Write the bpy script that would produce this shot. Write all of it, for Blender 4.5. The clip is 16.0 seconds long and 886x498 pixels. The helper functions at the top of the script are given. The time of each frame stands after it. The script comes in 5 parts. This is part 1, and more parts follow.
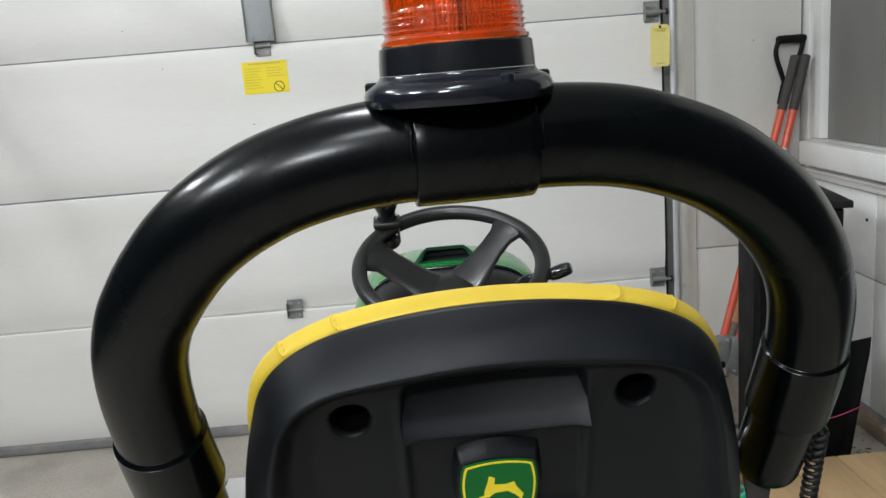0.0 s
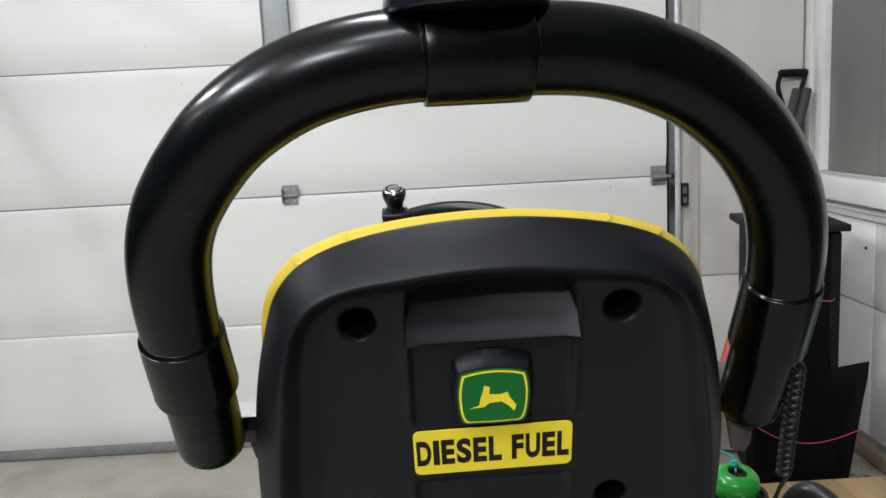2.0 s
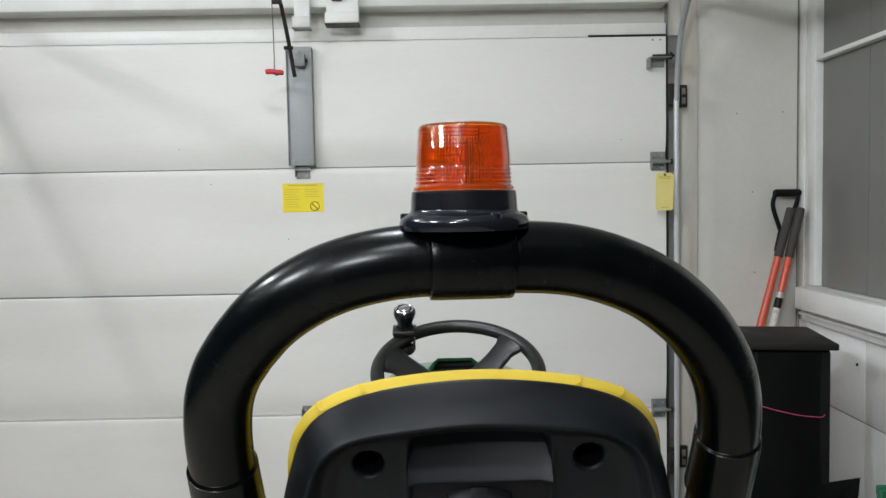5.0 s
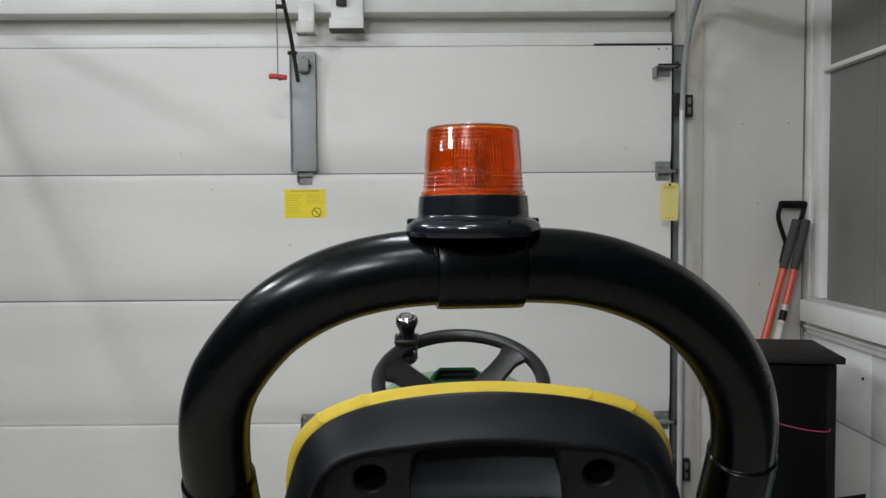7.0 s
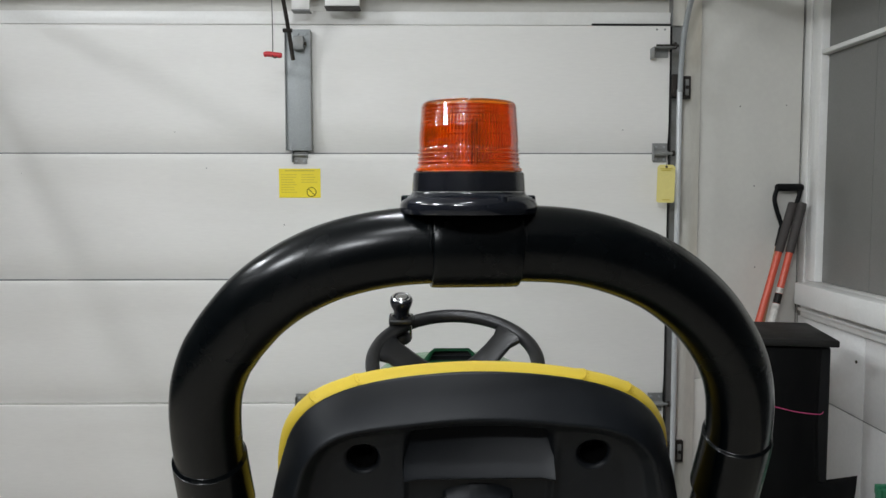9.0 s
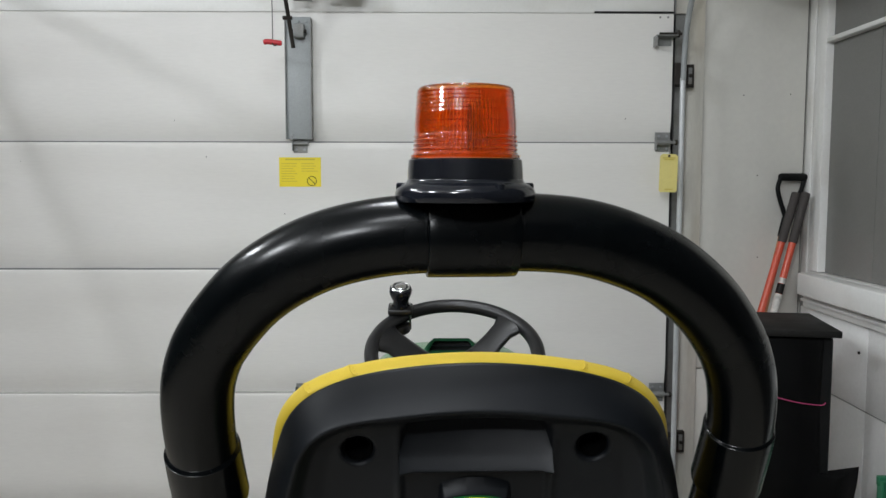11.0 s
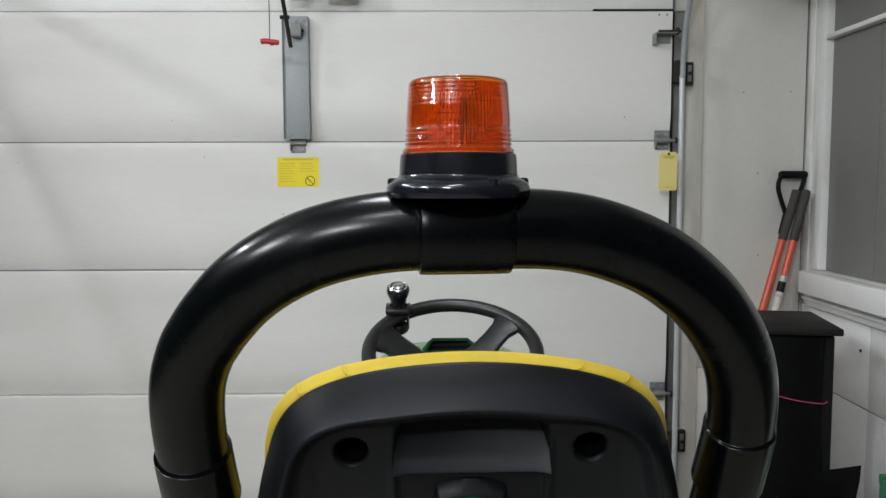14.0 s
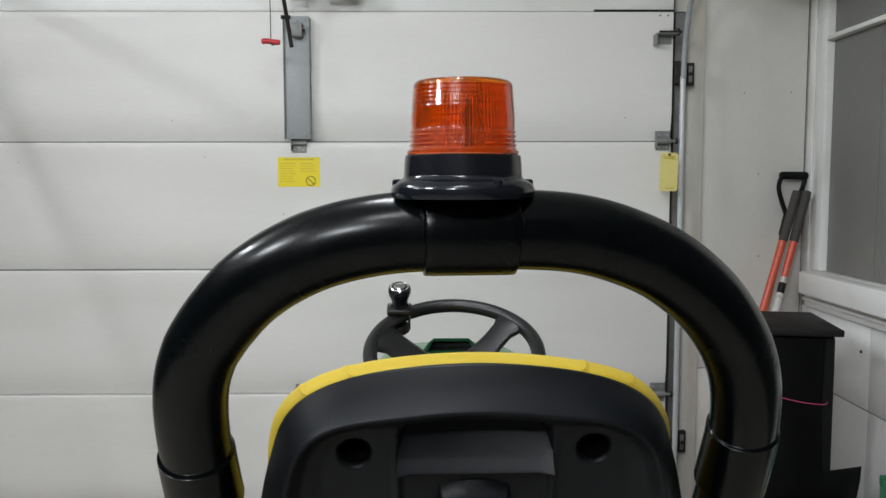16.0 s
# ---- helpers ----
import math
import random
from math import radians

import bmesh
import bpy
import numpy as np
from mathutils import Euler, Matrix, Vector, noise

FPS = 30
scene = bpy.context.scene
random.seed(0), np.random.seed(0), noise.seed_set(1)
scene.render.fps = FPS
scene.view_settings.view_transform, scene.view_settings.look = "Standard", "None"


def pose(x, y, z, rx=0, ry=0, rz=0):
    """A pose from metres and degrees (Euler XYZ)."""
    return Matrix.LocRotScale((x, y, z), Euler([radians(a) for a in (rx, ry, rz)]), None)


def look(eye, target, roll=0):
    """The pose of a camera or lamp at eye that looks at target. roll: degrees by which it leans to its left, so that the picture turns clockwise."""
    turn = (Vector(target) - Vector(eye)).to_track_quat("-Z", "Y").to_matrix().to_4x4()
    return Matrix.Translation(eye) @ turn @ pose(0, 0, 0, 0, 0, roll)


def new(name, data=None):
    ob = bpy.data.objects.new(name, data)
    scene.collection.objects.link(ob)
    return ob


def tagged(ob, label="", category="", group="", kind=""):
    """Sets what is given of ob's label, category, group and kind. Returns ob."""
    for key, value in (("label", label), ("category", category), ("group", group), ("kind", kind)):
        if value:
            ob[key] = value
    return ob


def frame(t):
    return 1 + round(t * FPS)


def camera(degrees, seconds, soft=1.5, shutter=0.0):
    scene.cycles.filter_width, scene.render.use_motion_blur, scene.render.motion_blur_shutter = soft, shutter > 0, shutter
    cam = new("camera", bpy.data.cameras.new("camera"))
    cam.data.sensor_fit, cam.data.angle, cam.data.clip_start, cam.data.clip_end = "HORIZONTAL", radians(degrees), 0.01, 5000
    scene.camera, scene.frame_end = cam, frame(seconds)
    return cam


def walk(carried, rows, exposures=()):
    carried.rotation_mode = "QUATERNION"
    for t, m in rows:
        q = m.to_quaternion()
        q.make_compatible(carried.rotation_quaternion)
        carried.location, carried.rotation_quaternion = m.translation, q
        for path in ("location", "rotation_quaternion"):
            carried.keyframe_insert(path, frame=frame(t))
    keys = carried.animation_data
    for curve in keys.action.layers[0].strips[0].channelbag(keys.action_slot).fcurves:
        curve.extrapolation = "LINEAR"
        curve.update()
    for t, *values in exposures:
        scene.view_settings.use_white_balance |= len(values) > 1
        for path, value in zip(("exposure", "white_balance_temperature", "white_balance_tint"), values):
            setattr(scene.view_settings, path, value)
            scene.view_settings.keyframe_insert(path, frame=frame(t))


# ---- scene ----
cam = camera(57.9, 16.0)
PATH = [
    (0, (0.259, 0.094, 1.44), (0.307, 2.047, 1.011), -4.7),
    (0.2, (0.27, 0.096, 1.434), (0.303, 2.055, 1.032), -4.9),
    (0.5, (0.27, 0.075, 1.431), (0.282, 2.047, 1.098), -5.3),
    (0.7, (0.273, 0.059, 1.42), (0.27, 2.034, 1.107), -5.4),
    (1, (0.267, 0.033, 1.38), (0.24, 2.01, 1.077), -4.2),
    (1.2, (0.264, 0.032, 1.362), (0.223, 2.008, 1.06), -3.9),
    (1.5, (0.262, 0.024, 1.35), (0.253, 2.0, 1.042), -3.4),
    (1.8, (0.255, 0.02, 1.35), (0.293, 1.995, 1.034), -3.1),
    (2, (0.252, 0.019, 1.348), (0.293, 1.992, 1.027), -3.0),
    (2.2, (0.244, 0.016, 1.348), (0.273, 1.989, 1.019), -3.2),
    (2.5, (0.218, 0.003, 1.359), (0.234, 1.975, 1.025), -2.9),
    (2.7, (0.209, -0.007, 1.364), (0.267, 1.963, 1.027), -2.8),
    (3, (0.202, -0.025, 1.378), (0.28, 1.944, 1.036), -2.5),
    (3.2, (0.215, -0.062, 1.389), (0.297, 1.906, 1.042), -2.2),
    (3.5, (0.253, -0.111, 1.404), (0.34, 1.859, 1.072), -1.7),
    (3.7, (0.262, -0.133, 1.408), (0.341, 1.841, 1.094), -1.7),
    (4, (0.262, -0.152, 1.409), (0.323, 1.825, 1.11), -1.6),
    (4.2, (0.258, -0.154, 1.417), (0.310, 1.825, 1.130), -1.5),
    (4.5, (0.26, -0.159, 1.441), (0.297, 1.832, 1.252), -1.4),
    (4.7, (0.262, -0.145, 1.447), (0.29, 1.85, 1.314), -1.3),
    (6.8, (0.258, -0.097, 1.444), (0.276, 1.901, 1.355), -0.4),
    (7, (0.256, -0.099, 1.444), (0.275, 1.898, 1.348), -0.4),
    (7.5, (0.256, -0.093, 1.439), (0.274, 1.904, 1.329), -0.4),
    (8, (0.258, -0.087, 1.438), (0.285, 1.909, 1.317), -0.2),
    (8.5, (0.254, -0.088, 1.442), (0.282, 1.907, 1.31), 0.1),
    (9, (0.257, -0.088, 1.44), (0.287, 1.907, 1.298), 0.0),
    (11.5, (0.263, -0.069, 1.437), (0.287, 1.923, 1.268), 0.1),
    (12, (0.265, -0.068, 1.433), (0.289, 1.924, 1.264), 0.0),
    (12.5, (0.27, -0.066, 1.435), (0.291, 1.927, 1.267), -0.2),
    (13, (0.271, -0.059, 1.435), (0.295, 1.934, 1.267), -0.2),
    (13.5, (0.27, -0.059, 1.435), (0.294, 1.934, 1.268), -0.3),
    (14, (0.269, -0.058, 1.434), (0.292, 1.935, 1.267), -0.2),
    (14.5, (0.268, -0.059, 1.434), (0.293, 1.934, 1.264), -0.2),
    (15, (0.268, -0.057, 1.436), (0.293, 1.935, 1.263), -0.3),
    (15.5, (0.268, -0.056, 1.434), (0.294, 1.937, 1.263), -0.1),
    (16, (0.265, -0.058, 1.435), (0.289, 1.935, 1.268), -0.1),
]
EXPOSURE = [(0, -0.20), (0.5, -0.06), (1.0, -0.18), (1.5, -0.12), (2.0, -0.07), (2.5, 0.03), (3.0, -0.06), (3.5, -0.13), (4.5, -0.20), (6.8, -0.66), (7.5, -0.66), (8.0, -0.54), (8.5, -0.49), (9, -0.49), (11.5, -0.53), (13, -0.51), (16, -0.50)]
walk(cam, [(t, look(eye, target, roll)) for t, eye, target, roll in PATH], EXPOSURE)

# ---- world and light ----
world = bpy.data.worlds.new("night_garage")
scene.world = world
world.use_nodes = True
world.node_tree.nodes["Background"].inputs["Color"].default_value = (0.6, 0.65, 0.7, 1)
world.node_tree.nodes["Background"].inputs["Strength"].default_value = 0.005


# unseen ceiling strips, tilted freely to steer their light: place, aim and power
LAMPS = [((-2.10, 1.35, 3.00), (0.80, 0.0, -0.45), 31), ((-2.20, -0.70, 3.00), (0.90, 0.0, -0.30), 37.5), ((-1.98, -0.70, 3.00), (0.90, 0.0, -0.30), 37.5), ((-3.05, 0.30, 3.00), (0.90, 0.0, -0.30), 32.5),
         # the last two are added to brighten the seat ledge, rim and cushion
         ((0.10, -0.60, 3.04), (-0.06, 0.12, -0.60), 20), ((0.10, 1.10, 3.04), (-0.10, -0.10, -0.60), 32), ((-0.70, -2.00, 2.92), (0.44, 0.90, -0.06), 64)]
STRIP = 0.60


def strip_pose(place, aim):
    return look(place, Vector(place) + Vector(aim))


def strip_lamp(place, aim, watts):
    data = bpy.data.lights.new("strip_light", "AREA")
    data.shape, data.size, data.size_y, data.energy, data.color = "RECTANGLE", STRIP, 0.08, watts, (0.885, 0.923, 0.965)
    ob = new("strip_light", data)
    ob.matrix_basis = strip_pose(place, aim)
    return ob


for place, aim, watts in LAMPS:
    strip_lamp(place, aim, watts)

# ---- materials ----


def mat(name, color, rough=0.5, metal=0.0, vary=0.08, scale=6.0, fine=120.0, bump=0.02, depth=0.001, coat=0.0, stretch=(1, 1, 1), rough_vary=0.08,
        stain=None, stain_scale=3.0, stain_amount=0.3, transmission=0.0, ior=1.5, specular=0.5, coat_rough=0.06):
    """A node material with coarse and fine variation of colour, gloss and relief."""
    m = bpy.data.materials.new(name)
    m.use_nodes = True
    nt = m.node_tree
    n, link = nt.nodes, nt.links.new
    bsdf = n["Principled BSDF"]
    co = n.new("ShaderNodeTexCoord")
    mp = n.new("ShaderNodeMapping")
    mp.inputs["Scale"].default_value = stretch
    link(co.outputs["Object"], mp.inputs["Vector"])
    big, small = n.new("ShaderNodeTexNoise"), n.new("ShaderNodeTexNoise")
    big.inputs["Scale"].default_value, big.inputs["Detail"].default_value = scale, 5
    small.inputs["Scale"].default_value, small.inputs["Detail"].default_value = fine, 4
    for t in (big, small):
        link(mp.outputs["Vector"], t.inputs["Vector"])
    add = n.new("ShaderNodeMath")
    add.operation = "ADD"
    link(big.outputs["Fac"], add.inputs[0])
    link(small.outputs["Fac"], add.inputs[1])
    ramp = n.new("ShaderNodeMapRange")
    ramp.inputs["From Min"].default_value, ramp.inputs["From Max"].default_value = 0.6, 1.4
    ramp.inputs["To Min"].default_value, ramp.inputs["To Max"].default_value = 1 - vary, 1 + vary
    link(add.outputs[0], ramp.inputs["Value"])
    mul = n.new("ShaderNodeVectorMath")
    mul.operation = "SCALE"
    mul.inputs[0].default_value = color
    link(ramp.outputs["Result"], mul.inputs["Scale"])
    out = mul.outputs["Vector"]
    if stain:
        sn = n.new("ShaderNodeTexNoise")
        sn.inputs["Scale"].default_value, sn.inputs["Detail"].default_value = stain_scale, 7
        link(mp.outputs["Vector"], sn.inputs["Vector"])
        sr = n.new("ShaderNodeMapRange")
        sr.inputs["From Min"].default_value, sr.inputs["From Max"].default_value = 0.5, 0.72
        sr.inputs["To Max"].default_value = stain_amount
        link(sn.outputs["Fac"], sr.inputs["Value"])
        mx = n.new("ShaderNodeMix")
        mx.data_type = "RGBA"
        link(sr.outputs["Result"], mx.inputs["Factor"])
        link(out, mx.inputs["A"])
        mx.inputs["B"].default_value = (*stain, 1)
        out = mx.outputs["Result"]
    link(out, bsdf.inputs["Base Color"])
    rr = n.new("ShaderNodeMapRange")
    rr.inputs["From Min"].default_value, rr.inputs["From Max"].default_value = 0.3, 0.7
    rr.inputs["To Min"].default_value, rr.inputs["To Max"].default_value = max(0.02, rough - rough_vary), min(1, rough + rough_vary)
    link(big.outputs["Fac"], rr.inputs["Value"])
    link(rr.outputs["Result"], bsdf.inputs["Roughness"])
    bsdf.inputs["Metallic"].default_value = metal
    bsdf.inputs["Coat Weight"].default_value = coat
    bsdf.inputs["Coat Roughness"].default_value = coat_rough
    bsdf.inputs["Transmission Weight"].default_value = transmission
    bsdf.inputs["IOR"].default_value = ior
    bsdf.inputs["Specular IOR Level"].default_value = specular
    if bump:
        b = n.new("ShaderNodeBump")
        b.inputs["Strength"].default_value, b.inputs["Distance"].default_value = bump, depth
        link(small.outputs["Fac"], b.inputs["Height"])
        link(b.outputs["Normal"], bsdf.inputs["Normal"])
    return m


M = dict(
    door=mat("door_enamel", (0.78, 0.765, 0.735), 0.42, vary=0.035, scale=2.0, fine=60, bump=0.25, depth=0.0012, stretch=(0.35, 1, 2.2), stain=(0.56, 0.53, 0.48), stain_scale=1.1, stain_amount=0.30),
    wall=mat("white_wall_paint", (0.655, 0.642, 0.60), 0.5, vary=0.04, scale=2.4, fine=45, bump=0.2, depth=0.0015, stain=(0.5, 0.47, 0.41), stain_scale=1.6, stain_amount=0.35),
    block=mat("painted_block", (0.86, 0.86, 0.85), 0.5, vary=0.05, scale=5, fine=70, bump=0.45, depth=0.003, stain=(0.60, 0.57, 0.52), stain_scale=2.4, stain_amount=0.4),
    trim=mat("white_trim_paint", (0.83, 0.825, 0.805), 0.38, vary=0.04, scale=5, fine=90, bump=0.15, stain=(0.52, 0.48, 0.41), stain_scale=3.5, stain_amount=0.3),
    jamb=mat("aged_jamb_paint", (0.71, 0.69, 0.63), 0.5, vary=0.07, scale=6, fine=70, bump=0.2, stretch=(2, 2, 0.4), stain=(0.4, 0.33, 0.22), stain_scale=4, stain_amount=0.45),
    screen=mat("grey_window_film", (0.190, 0.188, 0.178), 0.4, vary=0.12, scale=2.2, fine=160, bump=0.1, stain=(0.125, 0.12, 0.108), stain_scale=1.7, stain_amount=0.4),
    reveal=mat("grey_reveal_paint", (0.34, 0.34, 0.325), 0.5, vary=0.08, scale=4, fine=80, bump=0.15, stain=(0.25, 0.24, 0.22), stain_scale=3, stain_amount=0.4),
    concrete=mat("garage_concrete", (0.41, 0.38, 0.33), 0.62, vary=0.22, scale=5, fine=90, bump=0.5, depth=0.002, stain=(0.25, 0.225, 0.19), stain_scale=4, stain_amount=0.6),
    # tones for the unseen walls, chosen to dim what black parts reflect
    dark_wall=mat("unseen_wall_dark", (0.028, 0.029, 0.029), 0.75, vary=0.25, scale=3, fine=60, bump=0.2, stretch=(1, 1, 0.3)),
    rear_grey=mat("unseen_rear_grey", (0.11, 0.11, 0.108), 0.7, vary=0.2, scale=3, fine=60, bump=0.2, stretch=(1, 1, 0.3)),
    ceiling=mat("ceiling_board", (0.80, 0.80, 0.79), 0.7, vary=0.04, bump=0.1),
    rubber=mat("weather_seal", (0.19, 0.19, 0.19), 0.6, vary=0.18, scale=9, fine=120, bump=0.3, stain=(0.33, 0.31, 0.28), stain_scale=8, stain_amount=0.5),
    pale_joint=mat("pale_joint_fill", (0.50, 0.49, 0.46), 0.6, vary=0.2, scale=7, fine=120, bump=0.2, stain=(0.15, 0.14, 0.13), stain_scale=3, stain_amount=0.7),
    track_zinc=mat("bright_track_steel", (0.62, 0.64, 0.65), 0.4, 0.35, vary=0.1, scale=14, fine=200, bump=0.05),
    zinc=mat("galvanised_steel", (0.36, 0.38, 0.385), 0.6, 0.3, vary=0.12, scale=14, fine=200, bump=0.06, rough_vary=0.12),
    dull_zinc=mat("dull_zinc", (0.28, 0.285, 0.28), 0.5, 0.5, vary=0.2, scale=20, fine=200, bump=0.1, stain=(0.16, 0.14, 0.11), stain_scale=14, stain_amount=0.5),
    dark_metal=mat("dirty_dark_metal", (0.035, 0.03, 0.026), 0.5, 0.5, vary=0.35, scale=18, fine=150, bump=0.2),
    worn_steel=mat("worn_brown_steel", (0.24, 0.205, 0.17), 0.55, 0.4, vary=0.3, scale=22, fine=160, bump=0.25, stain=(0.09, 0.06, 0.045), stain_scale=16, stain_amount=0.6),
    # shineless black that paints the shade inside the screw recesses
    recess=mat("recess_shade", (0.003, 0.003, 0.003), 0.9, vary=0.1, bump=0, specular=0.0),
    # near-black fill that paints the shade inside gaps, joints and openings
    gap=mat("gap_shade", (0.008, 0.008, 0.008), 0.8, vary=0.2, bump=0),
    hoop=mat("black_satin_paint", (0.0006, 0.0012, 0.0016), 0.25, vary=0.25, scale=10, fine=260, bump=0.11, depth=0.0006, rough_vary=0.07, specular=0.23),
    plastic=mat("black_moulded_plastic", (0.0045, 0.0056, 0.0072), 0.46, vary=0.14, scale=12, fine=900, bump=0.22, depth=0.0006, rough_vary=0.05, specular=0.235),
    gloss=mat("black_gloss_plastic", (0.0075, 0.0088, 0.0125), 0.13, vary=0.2, scale=20, fine=300, bump=0.015, rough_vary=0.04, specular=0.5),
    drum=mat("black_drum_plastic", (0.006, 0.0068, 0.009), 0.18, vary=0.15, scale=20, fine=300, bump=0.02, specular=0.5),
    wheel=mat("black_soft_rubber", (0.008, 0.008, 0.0085), 0.36, vary=0.15, scale=20, fine=500, bump=0.15, depth=0.0005, specular=0.5),
    # rubber toned bluish grey with darker patches
    tyre=mat("grey_tyre_rubber", (0.085, 0.088, 0.10), 0.42, vary=0.2, scale=14, fine=200, bump=0.2, stain=(0.03, 0.03, 0.032), stain_scale=9, stain_amount=0.4),
    vinyl=mat("yellow_vinyl", (0.70, 0.51, 0.050), 0.5, vary=0.07, scale=14, fine=700, bump=0.25, depth=0.0005, specular=0.22, stain=(0.5, 0.33, 0.03), stain_scale=12, stain_amount=0.25),
    thread=mat("yellow_thread", (0.60, 0.40, 0.03), 0.7, vary=0.1, bump=0),
    green=mat("green_enamel", (0.012, 0.19, 0.035), 0.25, vary=0.05, scale=5, fine=120, bump=0.02, coat=0.3),
    badge_green=mat("badge_green", (0.003, 0.125, 0.022), 0.35, vary=0.05, bump=0.02, specular=0.2),
    dark_green=mat("dark_green_plastic", (0.007, 0.055, 0.024), 0.4, vary=0.08, scale=9, fine=200, bump=0.05),
    cap_green=mat("green_plastic_cap", (0.02, 0.26, 0.035), 0.28, vary=0.08, scale=15, fine=200, bump=0.03),
    box_green=mat("green_painted_steel", (0.012, 0.125, 0.06), 0.42, vary=0.10, scale=6, fine=90, bump=0.12, stain=(0.05, 0.11, 0.07), stain_scale=4, stain_amount=0.4),
    yellow=mat("yellow_sticker", (0.86, 0.69, 0.02), 0.35, vary=0.03, bump=0.02),
    tag=mat("yellow_card", (0.80, 0.70, 0.25), 0.6, vary=0.05, scale=12, bump=0.05),
    ink=mat("black_ink", (0.010, 0.008, 0.007), 0.5, vary=0.1, bump=0, specular=0.2),
    faint_ink=mat("faint_brown_ink", (0.60, 0.47, 0.03), 0.5, vary=0.1, bump=0),
    red=mat("red_plastic", (0.55, 0.03, 0.04), 0.4, vary=0.08, bump=0.03),
    cord=mat("dark_cord", (0.10, 0.095, 0.09), 0.7, vary=0.1, bump=0.1),
    pink=mat("pink_cord", (0.44, 0.05, 0.15), 0.6, vary=0.12, scale=40, bump=0.1),
    teal=mat("teal_cord", (0.01, 0.36, 0.30), 0.5, vary=0.12, scale=40, bump=0.1),
    orange=mat("orange_fibreglass", (0.62, 0.088, 0.045), 0.35, vary=0.12, scale=12, fine=200, bump=0.03, stain=(0.45, 0.25, 0.17), stain_scale=9, stain_amount=0.3),
    litter=mat("dry_leaf_litter", (0.16, 0.10, 0.06), 0.8, vary=0.4, scale=30, fine=200, bump=0.1),
    tool_wood=mat("ash_tool_shaft", (0.60, 0.30, 0.14), 0.55, vary=0.12, scale=10, fine=120, bump=0.1, stretch=(3, 3, 0.4), stain=(0.40, 0.19, 0.09), stain_scale=6, stain_amount=0.4),
    grip=mat("dark_grip_foam", (0.055, 0.048, 0.045), 0.75, vary=0.2, scale=20, fine=400, bump=0.3),
    white_label=mat("scuffed_white_label", (0.62, 0.60, 0.56), 0.5, vary=0.15, scale=40, bump=0.05, stain=(0.1, 0.1, 0.1), stain_scale=30, stain_amount=0.8),
    mat_black=mat("black_rubber_sheet", (0.006, 0.0062, 0.0066), 0.6, vary=0.3, scale=7, fine=260, bump=0.25, depth=0.001, specular=0.15, stain=(0.014, 0.0135, 0.0125), stain_scale=5, stain_amount=0.4),
    lid=mat("black_board_lid", (0.010, 0.0095, 0.009), 0.6, vary=0.35, scale=10, fine=220, bump=0.25, specular=0.2),
    wood=mat("raw_plywood", (0.56, 0.38, 0.20), 0.6, vary=0.14, scale=5, fine=60, bump=0.25, stretch=(12, 1, 12), stain=(0.36, 0.21, 0.10), stain_scale=2, stain_amount=0.35),
    old_wood=mat("old_wood", (0.27, 0.20, 0.135), 0.7, vary=0.3, scale=8, fine=90, bump=0.4, stretch=(3, 0.6, 3), stain=(0.50, 0.47, 0.42), stain_scale=9, stain_amount=0.7),
    cream=mat("cream_grille", (0.66, 0.63, 0.53), 0.55, vary=0.08, scale=9, bump=0.1, stain=(0.35, 0.31, 0.24), stain_scale=7, stain_amount=0.4),
    white_frame=mat("white_plastic_frame", (0.78, 0.77, 0.73), 0.45, vary=0.04, bump=0.05, stain=(0.5, 0.46, 0.4), stain_scale=10, stain_amount=0.3),
    chrome=mat("chrome", (0.75, 0.75, 0.76), 0.12, 1.0, vary=0.05, scale=30, bump=0.02),
    lens=mat("amber_lens", (1.0, 0.275, 0.017), 0.03, vary=0.02, scale=30, bump=0, rough_vary=0.01, transmission=0.96, ior=1.30, coat=1.0, coat_rough=0.02),
    reflector=mat("pale_reflector", (0.92, 0.80, 0.55), 0.35, 0.2, vary=0.1, scale=30, bump=0.05),
    amber_dark=mat("brown_reflector_edge", (0.20, 0.10, 0.04), 0.5, vary=0.1, scale=30, bump=0.05),
    bulb=mat("strobe_tube", (0.85, 0.55, 0.2), 0.2, vary=0.05, bump=0),
    steel_fixture=mat("white_fixture_enamel", (0.8, 0.8, 0.8), 0.4, vary=0.03, bump=0.02),
)


# ---- mesh tools ----
WORLD = {}


def thing(name, x, y, z, label, category, group="", kind=""):
    e = new(name)
    e.empty_display_size = 0.05
    e.matrix_basis = pose(x, y, z)
    WORLD[e] = Vector((x, y, z))
    return tagged(e, label, category, group, kind)


def part(name, bm, material, parent=None, label="", smooth=38, category="", kind=""):
    """Links a bmesh, given in world places, as one mesh object under a thing or a part."""
    base = WORLD[parent] if parent else Vector((0, 0, 0))
    bmesh.ops.recalc_face_normals(bm, faces=bm.faces)
    bm.transform(Matrix.Translation(-base))
    limit = radians(smooth)
    for f in bm.faces:
        f.smooth = True
    for e in bm.edges:
        e.smooth = len(e.link_faces) == 2 and e.calc_face_angle(0) < limit
    me = bpy.data.meshes.new(name)
    bm.to_mesh(me)
    bm.free()
    me.materials.append(material)
    ob = new(name, me)
    if parent:
        ob.parent = parent
        WORLD[ob] = base
    else:
        WORLD[ob] = Vector((0, 0, 0))
    return tagged(ob, label, category, "", kind)


